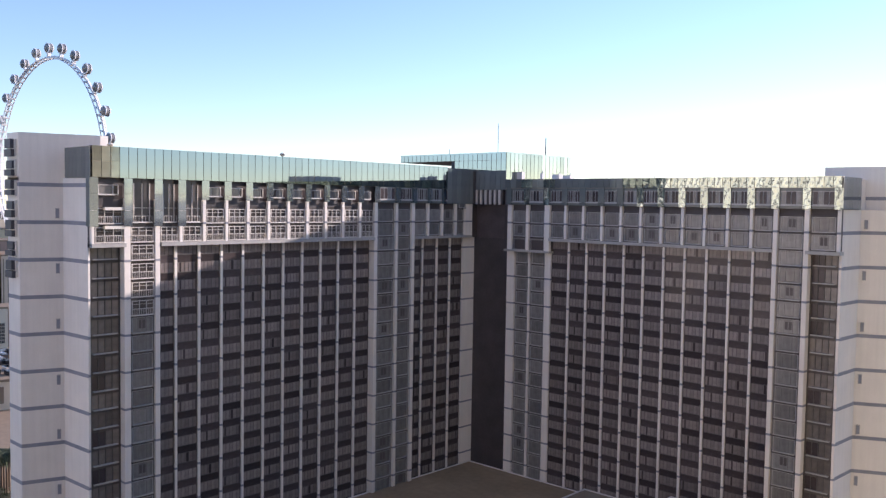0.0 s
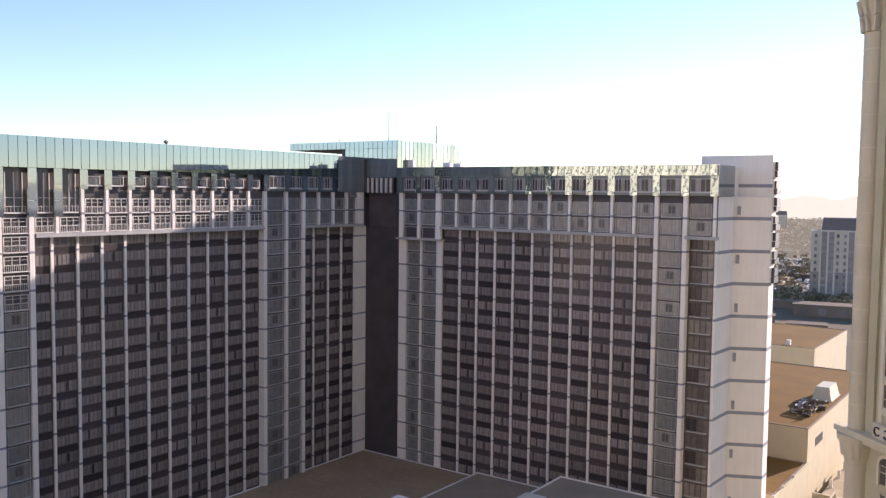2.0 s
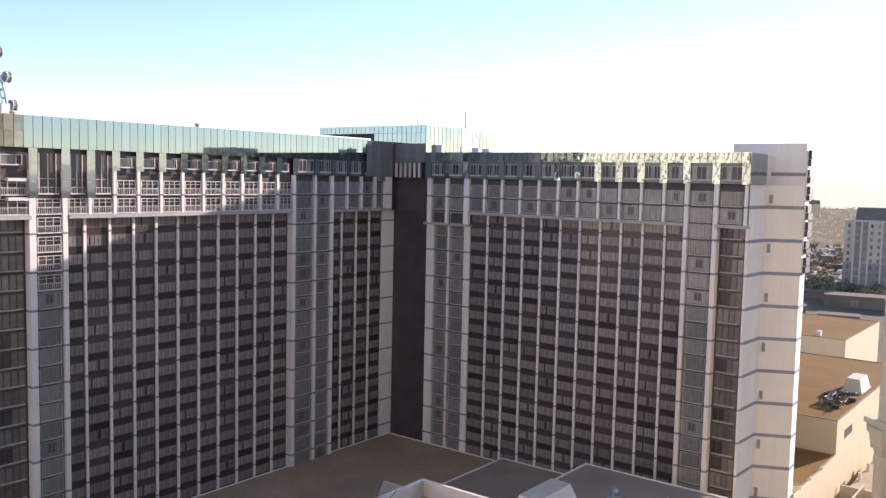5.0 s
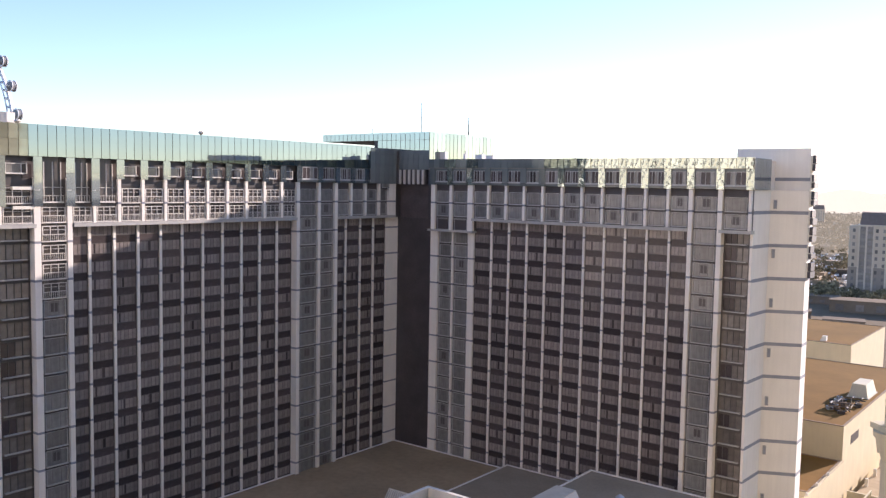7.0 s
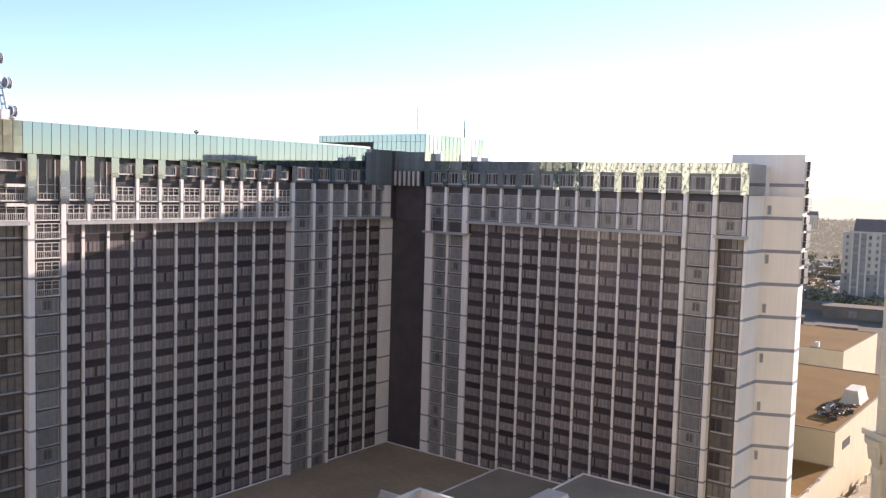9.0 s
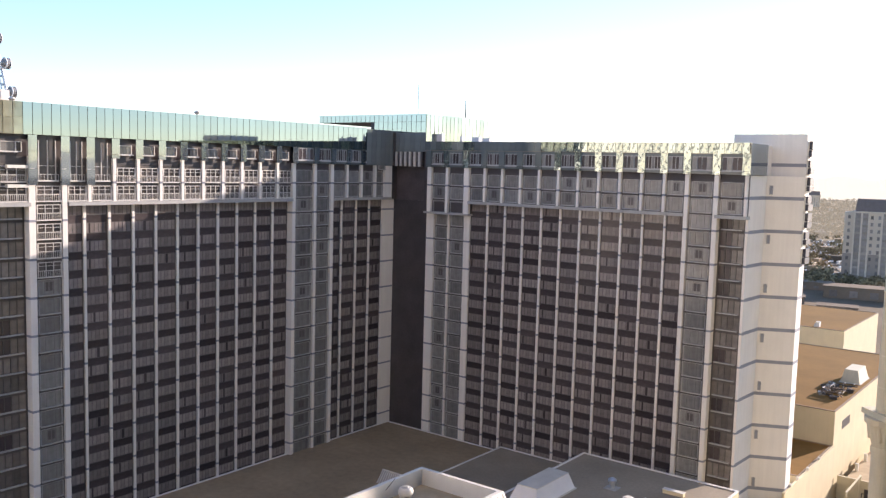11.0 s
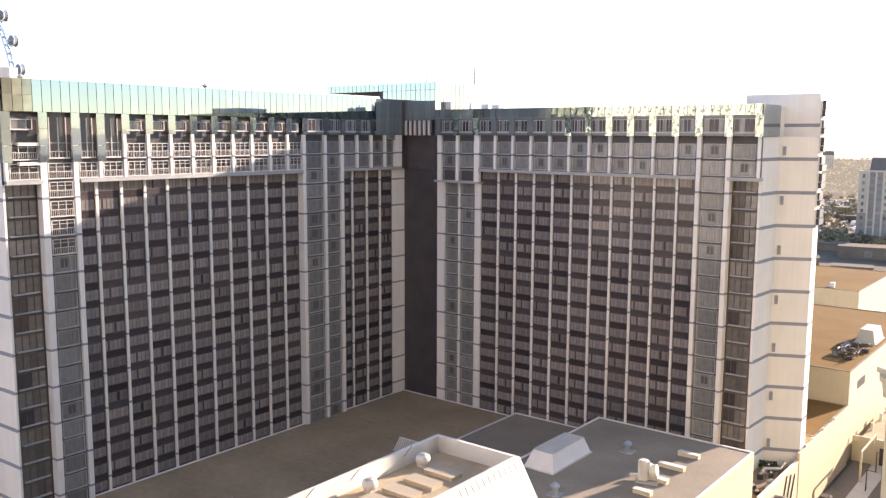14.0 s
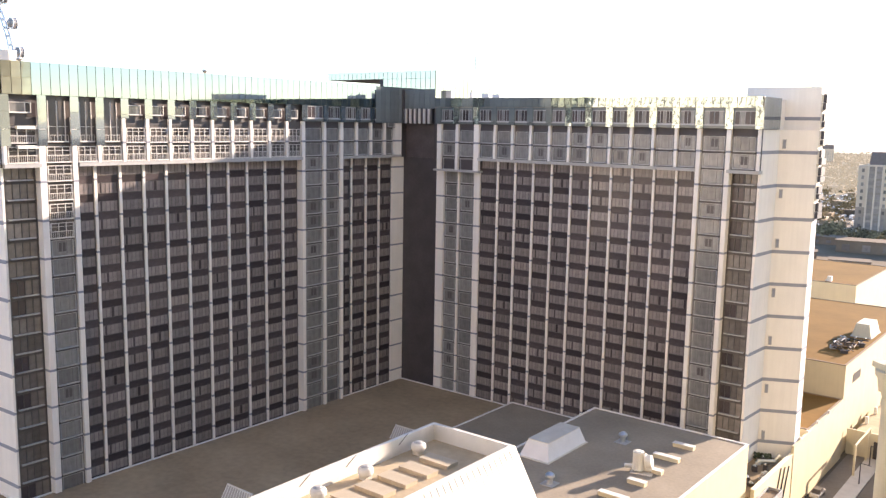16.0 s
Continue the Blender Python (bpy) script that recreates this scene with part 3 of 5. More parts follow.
box(bm, 70.0, 75.55, 6.75, 9.95, 69.4, 74.9)
part("core_return", bm, WHITE, wing_r)
# glass that wraps round the two ends
for i in range(6):
    bm = B()
    box(bm, 0, 0.08, -0.66, 0.66, -2.5, 2.5)
    part("glass_panel", bm, CROWNS, wing_r, at=(75.85, -0.85 + 1.36 * i + 0.0, 72.55))
for i in range(6):
    bm = B()
    box(bm, -0.66, 0.66, -0.08, 0, -2.2, 2.2)
    part("glass_panel", bm, CROWND, wing_l, at=(0.85 - 1.36 * i, -83.75, 75.15))
bm = B()
box(bm, 0.2, 1.5, -83.8, -83.7, 66.0, 73.0)
part("glass_panel", bm, CROWND, wing_l)

# penthouse: a glass band that juts out over the left wing, on a lower glazed body
pent = thing("penthouse", "pale green glass penthouse box on the hotel roof corner", "penthouse")
for i in range(24):
    a, b = -22.3 + 31.2 * i / 24, -22.3 + 31.2 * (i + 1) / 24
    bm = B()
    box(bm, a + 0.055, b - 0.055, -0.05, 0.05, 79.25, 80.85)
    part("glass_panel", bm, CROWN, pent)
    if a > -6.6:
        bm = B()
        box(bm, a + 0.055, b - 0.055, -0.05, 0.05, 75.0, 79.2)
        part("glass_panel", bm, CROWN, pent)
for i in range(17):
    a, b = 23.0 * i / 17, 23.0 * (i + 1) / 17
    bm = B()
    box(bm, 8.85, 8.95, a + 0.06, b - 0.06, 75.0, 80.85)
    part("glass_panel", bm, CROWNP, pent)
bm = B()
box(bm, -6.5, 8.8, 0.1, 23.0, 74.6, 80.6)
box(bm, -22.3, -6.5, 0.1, 23.0, 79.2, 80.6)
part("body", bm, DARK, pent)

# ---- podium roofs ----
def roof_slab(name, x0, x1, y0, y1, z, roofmat, label, lip=0.35, zlo=GZ, edge=None):
    t = thing(name, label, "roof", kind="structure")
    bm = B()
    box(bm, x0, x1, y0, y1, zlo, z - 0.004)
    part("wall", bm, CREAM, t)
    bm = B()
    box(bm, x0 + lip, x1 - lip, y0 + lip, y1 - lip, z - 0.3, z + 0.02)
    part("roof_surface", bm, roofmat, t)
    for a, b, c, d in ((x0, x1, y1 - lip, y1), (x0, x1, y0, y0 + lip), (x0, x0 + lip, y0 + lip, y1 - lip), (x1 - lip, x1, y0 + lip, y1 - lip)):
        bm = B()
        box(bm, a, b, c, d, z - 0.05, z + 0.16)
        part("coping", bm, edge or WHITE, t)
    return t


roof_slab("podium_1", 0.3, 29.9, -140, -0.2, ROOF1, ROOFB, "brown gravel podium roof with a thin white edge")
roof_slab("podium_2", 29.9, 48.2, -140, -0.25, 15.5, ROOFG, "grey membrane podium roof with a white edge")
NEAR = 0.926                   # the grey roof stands off from the wing, higher than its neighbours
P3X = lambda x: EYE.x + NEAR * (x - EYE.x)
P3Y = lambda y: EYE.y + NEAR * (y - EYE.y)
P3 = EYE.z + NEAR * (18.5 - EYE.z)
roof_slab("podium_3", P3X(48.2), P3X(76.75), -140, P3Y(-0.3), P3, ROOFG, "grey podium roof above a cream wall")
roof_slab("podium_4", -40.0, 0.28, -140, -83.6, ROOF1, ROOFB, "brown podium roof beside the hotel wing's end")


# ---- near roof house with a raking white side ----
house = thing("roof_house", "white roof house with lit parapets and a raking ribbed side", "building")
X0, X1, Y0, Y1, ZT, ZR = 57.90, 69.73, -125.0, -59.83, 34.0, 32.04
bm = B()
box(bm, X0 + 0.01, X1, Y0, Y1 - 0.01, ROOF1, ZR - 0.05)
part("body", bm, CREAM, house)
bm = B()
box(bm, X0 + 0.5, X1 - 0.5, Y0, Y1 - 0.5, ZR - 0.3, ZR)
part("roof_surface", bm, ROOFH, house)
for a, b, c, d in ((X0, X1, Y1 - 0.5, Y1), (X0, X0 + 0.5, Y0, Y1 - 0.5), (X1 - 0.5, X1, Y0, Y1 - 0.5)):
    bm = B()
    box(bm, a, b, c, d, ZR - 0.2, ZT)
    part("parapet", bm, TRIM, house)
bm = B()
prism(bm, [(X1, Y0), (X1 + 3.6, Y0), (X1 + 3.6, Y1), (X1, Y1)], 27.86, ZT, 0, [(X1, Y0), (X1 + 0.05, Y0), (X1 + 0.05, Y1), (X1, Y1)])
part("raking_side", bm, TRIM, house, "white ribbed raking side")
bm = B()
box(bm, X1, X1 + 3.6, Y0, Y1, 18.5, 27.86)
part("side_wall", bm, CREAM, house)
lean = math.degrees(math.atan2(3.55, ZT - 27.86))
bm = B()
box(bm, -0.03, 0.012, -0.015, 0.015, 0.0, 7.05)
ridge = mesh("rib", bm, TRIM)
bm = B()
box(bm, -0.03, 0.05, -0.03, 0.03, 0.0, 0.9)
clip = mesh("seam_clip", bm, SILL)
for i in range(30):
    y = Y1 - 0.4 - 1.0 * i
    r = part("rib", ridge, None, house)
    r.matrix_local = pose(X1 + 3.6, y, 27.88, 0, -lean, 0)
    c = part("seam_clip", clip, None, house)
    c.matrix_local = pose(X1 + 0.62, y, 33.0, 0, -lean, 0)
for y in (-66.0, -74.6, -81.3):
    bm = B()
    prism(bm, [(X0 + 0.5, y - 0.9), (X0 + 0.56, y - 0.9), (X0 + 0.56, y - 0.82), (X0 + 0.5, y - 0.82)], ZR + 1.2, ZR + 2.1, 0,
          [(X0 + 0.5, y + 0.6), (X0 + 0.56, y + 0.6), (X0 + 0.56, y + 0.68), (X0 + 0.5, y + 0.68)])
    part("brace", bm, MULLION, house)


def roof_fan(x, y, z):
    """Mushroom exhaust fan on a square curb."""
    t = thing("roof_fan", "rounded pale metal exhaust fan on a square curb", "roof fan", "roof fans", at=(x, y, z))
    bm = B()
    box(bm, -0.5, 0.5, -0.5, 0.5, 0, 0.38)
    part("curb", bm, UNIT, t)
    bm = B()
    prof = [(0.36, 0.5), (0.5, 0.74), (0.72, 0.86), (1.0, 0.88), (1.25, 0.8), (1.42, 0.62)]
    for (z0, r0), (z1, r1) in zip(prof, prof[1:]):
        cyl(bm, 0, 0, z0, z1, r0, r1, 20)
    part("housing", bm, TRIM, t)
    bm = B()
    cyl(bm, 0, 0, 1.42, 1.46, 0.56, 0.56, 16)
    cyl(bm, 0, 0, 1.46, 1.56, 0.4, 0.3, 16)
    part("cap", bm, SILL, t, "grey metal cap")
    return t


f0 = roof_fan(59.95, -65.15, ZR)
copy_thing(f0, pose(60.20, -74.31, ZR))
copy_thing(f0, pose(60.32, -81.35, ZR))


def roof_bar(lx, ly):
    t = thing("skylight_curb", "long cream roof curb casting a dark shadow", "roof curb", "roof curbs")
    bm = B()
    box(bm, -lx / 2, lx / 2, -ly / 2, ly / 2, 0, 0.42)
    part("body", bm, CURB, t)
    bm = B()
    box(bm, -lx / 2 - 0.06, lx / 2 + 0.06, -ly / 2 - 0.06, ly / 2 + 0.06, 0.42, 0.5)
    part("lid", bm, CURB, t)
    return t


bar = roof_bar(4.0, 1.9)
bar.matrix_world = pose(63.43, -65.80, ZR)
for i in range(1, 6):
    copy_thing(bar, pose(63.43 - 0.08 * i, -65.80 - 3.4 * i, ZR))

# ---- things on the grey podium roof ----
sk = thing("roof_hood", "large pale sheet-metal roof hood with sloping sides", "roof hood", at=(P3X(53.15), P3Y(-23.05), P3 + 0.02))
bm = B()
prism(bm, [(-2.45, -5.55), (2.45, -5.55), (2.45, 5.55), (-2.45, 5.55)], 0, 2.48, 0, [(-1.55, -4.45), (1.75, -4.45), (1.75, 4.55), (-1.55, 4.55)])
part("hood", bm, PALEBAND, sk)
bm = B()
box(bm, -1.6, 1.8, -4.5, 4.6, 2.48, 2.56)
part("top", bm, UNIT, sk)
bm = B()
box(bm, -2.65, 2.65, -5.75, 5.75, 0, 0.12)
part("curb", bm, UNIT, sk)


def turbine(x, y, z):
    t = thing("turbine_vent", "small shiny round turbine vent on a flashing", "roof vent", "turbine vents", at=(x, y, z))
    bm = B()
    box(bm, -1.0, 1.0, -1.0, 1.0, 0, 0.08)
    part("flashing", bm, SILL, t)
    bm = B()
    cyl(bm, 0, 0, 0.08, 0.8, 0.42, 0.42, 14)
    part("neck", bm, METAL, t)
    bm = B()
    cyl(bm, 0, 0, 0.8, 1.1, 0.45, 0.68, 14)
    cyl(bm, 0, 0, 1.1, 1.35, 0.68, 0.66, 14)
    cyl(bm, 0, 0, 1.35, 1.7, 0.66, 0.2, 14)
    part("head", bm, METAL, t)
    return t


tv = turbine(P3X(59.9), P3Y(-35.2), P3 + 0.02)
copy_thing(tv, pose(P3X(60.3), P3Y(-12.9), P3 + 0.02))
slab = thing("roof_sleeper", "low cream equipment sleeper on the roof", "roof curb", "roof sleepers", at=(P3X(69.1), P3Y(-8.7), P3 + 0.02))
bm = B()
box(bm, -1.6, 1.6, -0.45, 0.45, 0, 0.55)
part("body", bm, CREAM, slab)
bm = B()
box(bm, -1.65, 1.65, -0.5, 0.5, 0.55, 0.62)
part("cap", bm, TRIM, slab)
for x, y, w in ((69.0, -15.2, 1.2), (69.7, -21.4, 0.8), (69.7, -27.0, 0.8), (69.3, -33.6, 1.25)):
    c = copy_thing(slab, pose(P3X(x), P3Y(y), P3 + 0.02))
    c.scale = (w, 1, 1)
ct = thing("cooling_unit", "weathered white cooling unit with ribbed drums", "cooling unit", at=(P3X(67.7), P3Y(-22.6), P3 + 0.02), turn=12)
bm = B()
for i in range(16):
    a = 2 * math.pi * i / 16
    cyl(bm, 0.66 * math.cos(a), 0.66 * math.sin(a), 0.35, 2.95, 0.15, 0.13, 6)
cyl(bm, 0, 0, 0.3, 2.9, 0.7, 0.68, 16)
cyl(bm, 0, 0, 2.9, 3.1, 0.74, 0.5, 16)
part("ribbed_drum", bm, TRIM, ct)
bm = B()
bmesh.ops.create_cone(bm, cap_ends=True, segments=18, radius1=0.95, radius2=0.85, depth=0.9, matrix=pose(1.35, 0.5, 1.6, 0, 78, 0))
bmesh.ops.create_cone(bm, cap_ends=True, segments=18, radius1=1.05, radius2=1.05, depth=0.14, matrix=pose(1.0, 0.5, 1.55, 0, 78, 0))
part("fan_drum", bm, TRIM, ct)
bm = B()
prism(bm, [(0.6, 0.1), (1.9, 0.1), (1.9, 1.0), (0.6, 1.0)], 0.3, 0.9)
part("pump_box", bm, UNIT, ct)
bm = B()
bmesh.ops.create_cone(bm, cap_ends=True, segments=12, radius1=0.3, radius2=0.3, depth=1.3, matrix=pose(-1.3, 0.2, 0.55, 0, 90, 20))
part("tank", bm, TRIM, ct)
for x, y in ((-0.5, -0.5), (-0.5, 0.5), (0.5, -0.5), (0.5, 0.5), (1.7, 0.3), (1.7, 0.9)):
    bm = B()
    box(bm, x - 0.08, x + 0.08, y - 0.08, y + 0.08, 0, 0.45)
    part("leg", bm, SILL, ct)
bm = B()
box(bm, -0.9, 2.1, -1.0, 1.2, 0.0, 0.1)
part("drip_tray", bm, UNIT, ct)

# slatted screens that lean behind the house's parapet
def vent_screen(x, y, w):
    t = thing("vent_screen", "pale slatted metal screen leaning on the brown roof", "screen", "roof screens", at=(x, y, ROOF1 + 0.02))
    bm = B()
    prism(bm, [(0, -0.5), (w, -0.35), (w, -0.25), (0, -0.4)], 0.0, 2.4, 0, [(0.85, 0.1), (w, 0.1), (w, 0.2), (0.85, 0.2)])
    part("sheet", bm, SILL, t)
    for i in range(12):
        f, g = i / 11, 0.85 / w * (1 - i / 11)
        bm = B()
        prism(bm, [(w * f, -0.58 + 0.15 * f), (w * f + 0.1, -0.58 + 0.15 * f), (w * f + 0.1, -0.5 + 0.15 * f), (w * f, -0.5 + 0.15 * f)], 0.0, 2.45, 0,
              [(w * (f + g), 0.02), (w * (f + g) + 0.1, 0.02), (w * (f + g) + 0.1, 0.1), (w * (f + g), 0.1)])
        part("slat", bm, PALEBAND, t)
    bm = B()
    box(bm, 0.8, w + 0.1, 0.0, 0.25, 2.4, 2.55)
    part("top_rail", bm, TRIM, t)
    bm = B()
    prism(bm, [(w * 0.5, 1.4), (w * 0.5 + 0.12, 1.4), (w * 0.5 + 0.12, 1.55), (w * 0.5, 1.55)], 0, 2.4, 0, [(w * 0.5, 0.2), (w * 0.5 + 0.12, 0.2), (w * 0.5 + 0.12, 0.3), (w * 0.5, 0.3)])
    part("stay", bm, SILL, t)
    return t


vent_screen(23.2, -28.5, 5.6)
vent_screen(21.3, -63.6, 6.4)

# ---- letters, vents and masts on the hotel ----
def sign_letter(at, turn, i):
    """A plain raised shape of the vertical sign: dark strokes before a white backing."""
    t = thing("sign_letter", "dark raised sign letter shape with a white rim", "sign letter", "sign letters", at=at, turn=turn)
    bm = B()
    box(bm, -1.45, 1.45, -0.25, 0, -1.2, 1.2)
    part("rim", bm, TRIM, t, "white rim")
    bm = B()
    box(bm, -1.3, 1.3, -0.75, -0.251, -1.3 + 0.15 * (i % 3), -0.25)
    part("lower_stroke", bm, LETTER, t)
    bm = B()
    box(bm, -1.1, 1.1, -0.75 + 0.2 * (i % 2), -0.251, -0.1, 1.25 - 0.2 * (i % 2))
    part("upper_stroke", bm, LETTER, t)
    return t


for i in range(7):
    sign_letter((-11.4, -89.35, 77.2 - 2.95 * i), 0, i)
    sign_letter((81.05, 11.6, 74.6 - 2.95 * i), 90, i)


def wall_vent(wing, at, turn):
    bm = B()
    box(bm, -0.27, 0.27, -0.3, 0.0, -0.75, 0.75)
    v = part("vent_box", bm, SILL, wing, at=at, turn=turn)
    bm = B()
    box(bm, -0.2, 0.2, -0.33, -0.301, -0.64, 0.64)
    part("grille", bm, BAND, v)


for z in (67.7, 59.55, 51.3, 42.9, 34.7, 26.3, 18.0):
    wall_vent(wing_r, (76.45, 7.62, z), 28)
    wall_vent(wing_l, (-7.72, -84.5, z), 70)

for x, y, z0, z1, r in ((8.5, 14.0, 80.6, 84.6, 0.16), (5.0, 2.0, 80.6, 87.0, 0.09), (-8.0, 1.0, 80.6, 82.0, 0.08)):
    t = thing("antenna_mast", "thin grey antenna mast on the penthouse roof", "mast", "masts")
    bm = B()
    cyl(bm, x, y, z0, z1, r, r * 0.6, 6)
    part("pole", bm, MULLION, t)
    bm = B()
    box(bm, x - 0.2, x + 0.2, y - 0.2, y + 0.2, z0 - 0.02, z0 + 0.2)
    part("base", bm, SILL, t)
for x, y, zb in ((-0.5, -49.2, 76.8), (-3.0, -78.6, 76.8)):
    t = thing("roof_beacon", "small round beacon on the hotel's roof edge", "beacon", "roof beacons")
    bm = B()
    cyl(bm, x, y, zb - 0.1, zb + 0.9, 0.16, 0.16, 8)
    part("post", bm, SILL, t)
    bm = B()
    cyl(bm, x, y, zb + 0.9, zb + 1.2, 0.25, 0.55, 10)
    cyl(bm, x, y, zb + 1.2, zb + 1.5, 0.55, 0.2, 10)
    part("head", bm, UNIT, t)

for x, y, w, d, h in ((9.6, 4.0, 0.7, 0.5, 2.4), (15.1, 4.0, 0.25, 0.25, 2.0), (19.0, 4.0, 0.85, 0.7, 1.75), (21.6, 4.0, 0.85, 0.7, 1.55), (39.3, 5.0, 1.8, 1.0, 0.85)):
    t = thing("roof_unit", "pale metal box on the hotel wing's roof edge", "roof unit", "hotel roof units", at=(x, y, 74.45))
    bm = B()
    box(bm, -w, w, -d, d, 0.12, h)
    part("cabinet", bm, PALEBAND, t)
    bm = B()
    box(bm, -w * 0.9, w * 0.9, -d * 0.9, d * 0.9, 0, 0.12)
    part("base", bm, SILL, t)
    bm = B()
    cyl(bm, w * 0.5, 0, h, h + 0.5, 0.12, 0.12, 8)
    part("stub_pipe", bm, METAL, t)

# ---- near hotel tower at the side ----
nt_ = thing("hotel_tower", "pale hotel tower end with sunlit white wall and glass crown", "hotel", at=(80.95, -126.5, 0), turn=-26)
bm = B()
box(bm, -10.9, 0, -0.75, 0, GZ, 90)
part("end_wall", bm, WHITE, nt_)
# cream strip: tone lifted and face slanted to stand for bounced light
bm = B()
prism(bm, [(0.0, -0.01), (0.0, -0.74), (0.34, -0.74)], GZ, 89.9)
part("corner_strip", bm, IVORY, nt_, "ivory corner strip, brightened and slanted for light")
bm = B()
box(bm, -10.8, -0.35, -60, -0.75, GZ, 89.8)
part("wall", bm, DARK, nt_)
for k in range(-2, 13):
    z = ZB + 2 * FL * k
    bm = B()
    prism(bm, [(-10.93, 0.03), (-10.93, -0.78), (0.39, -0.78), (0.03, 0.03)], z - 0.35, z + 0.35)
    part("band", bm, NEARBAND, nt_)
near_panes = [unit_end(5.0, k)[1].copy() for k in range(5)]
for me in near_panes:
    me.materials[0] = PARISPANE
for k in range(0, 22):
    z = ZB + FL * k
    w = part("window", unit_end(5.0, k % 5)[0], None, nt_, at=(-0.3, -3.3, z), turn=90)
    part("pane", near_panes[k % 5], None, w)
    part("sill", unit_end(5.0, k % 5)[2], None, nt_, at=(-0.3, -3.3, z), turn=90)
for i in range(4):
    bm = B()
    box(bm, 0.0, 0.35, -1.6 - 2.0 * i, 0.3 - 2.0 * i, 76.0, 90)
    part("glass_panel", bm, NEARGLASS, nt_)

# block added out of view: bounces warm sunlight on the right wing
t = thing("hotel_block", "cream block added out of view to bounce sunlight", "hotel", at=(0, -148, 0))
bm = B()
box(bm, 44, 95, -30, 0, GZ, 135)
part("wall", bm, SAND, t)
bm = B()
box(bm, -0.5, 0.5, 0, 0.5, GZ, 88)
fin = mesh("pier", bm, SAND)
bm = B()
box(bm, -0.6, 0.6, 0, 0.06, GZ, 84)
gl = mesh("window_strip", bm, SPANDREL)
for i in range(5):
    part("pier", fin, None, t, at=(52 + 9.0 * i, 0, 0))
    part("window_strip", gl, None, t, at=(55 + 9.0 * i, 0, 0))
# slab added out of view as a bright source for the mirror glass
t = thing("far_hotel", "pale slab added out of view as a mirror-glass source", "hotel", at=(0, -255, 0))
bm = B()
box(bm, -125, 25, -20, 0, GZ, 84)
part("wall", bm, TRIM, t)
for i in range(29):
    part("pier", fin, None, t, at=(-122.5 + 5 * i, 0, 0))
    part("window_strip", gl, None, t, at=(-120 + 5 * i, 0, 0))
# unseen facade at the viewpoint, kept bright for bounced light
t = thing("hotel_facade", "unseen hotel facade behind the viewpoint, pale for bounced light", "hotel", at=(EYE.x, EYE.y, 0), turn=TURN)
bm = B()
box(bm, -30, 70, -25, -1.0, GZ, 106)
part("wall", bm, HOTELW, t)

# ---- palace hotel tower ----
pal = thing("palace_tower", "beige stone palace hotel tower with round corner column", "hotel", at=(105.9, -50.53, 0), turn=-45)
# extended out of view in length and depth to block sky and bounce light
bm = B()
box(bm, 0.4, 110, 0.25, 58, GZ, 105)
part("wall", bm, STONEG, pal)
bm = B()
cyl(bm, 0, 0.2, 48.2, 86.0, 0.95, 0.93, 24)
part("corner_column", bm, STONE, pal)
for k in range(12):
    bm = B()
    cyl(bm, 0, 0.2, 50.6 + 3.0 * k, 50.72 + 3.0 * k, 0.975, 0.975, 24)
    part("drum_joint", bm, PTRIM, pal)
for k in range(10):
    a = 2 * math.pi * k / 10
    for z0, r0, r1 in ((85.2, 1.0, 1.3), (86.7, 1.2, 1.62)):
        bm = B()
        cx, cy = r0 * math.cos(a), 0.2 + r0 * math.sin(a)
        dx, dy = r1 * math.cos(a), 0.2 + r1 * math.sin(a)
        prism(bm, [(cx - 0.2, cy - 0.2), (cx + 0.2, cy - 0.2), (cx + 0.2, cy + 0.2), (cx - 0.2, cy + 0.2)], z0, z0 + 1.3, 0,
              [(dx - 0.12, dy - 0.12), (dx + 0.12, dy - 0.12), (dx + 0.12, dy + 0.12), (dx - 0.12, dy + 0.12)])
        part("leaf", bm, STONE, pal)
bm = B()
cyl(bm, 0.1, 0.2, GZ, 44.4, 1.12, 1.12, 24)
part("lower_column", bm, STONE, pal)
bm = B()
cyl(bm, 0.1, 0.2, 44.4, 45.0, 1.25, 1.2, 20)
cyl(bm, 0.1, 0.2, 45.0, 47.2, 1.12, 1.75, 20)
cyl(bm, 0.1, 0.2, 47.2, 47.75, 1.9, 1.95, 20)
part("capital", bm, STONE, pal)
bm = B()
cyl(bm, 0, 0.2, 86.0, 88.6, 0.95, 1.6, 20)
cyl(bm, 0, 0.2, 88.6, 105, 1.6, 1.6, 20)
part("upper_capital", bm, STONE, pal)
bm = B()
box(bm, -1.9, 34, -1.1, 0.3, 47.75, 48.3)
box(bm, -1.3, 34, -0.6, 0.3, 47.3, 47.75)
part("cornice", bm, STONE, pal)
for i in range(4):
    bm = B()
    a = i * math.pi / 2 + 0.6
    cx, cy = 0.1 + 1.35 * math.cos(a), 0.2 - 1.35 * abs(math.sin(a))
    cyl(bm, cx, cy, 45.6, 47.0, 0.14, 0.34, 10)
    part("volute", bm, STONE, pal)
PITCH = 4.25
bm = B()
box(bm, -0.82, 0.82, 0.0, 0.05, 0, 2.2)
ppane = mesh("pane", bm, PARISPANE)
bm = B()
box(bm, -0.82, -0.75, -0.05, 0.0, 0, 2.2)
box(bm, 0.75, 0.82, -0.05, 0.0, 0, 2.2)
box(bm, -0.04, 0.04, -0.05, 0.0, 0, 2.2)
box(bm, -0.82, 0.82, -0.05, 0.0, 0.78, 0.86)
box(bm, -0.82, 0.82, -0.05, 0.0, 0.0, 0.06)
box(bm, -0.82, 0.82, -0.05, 0.0, 2.13, 2.2)
pframe = mesh("window", bm, PTRIM)
bm = B()
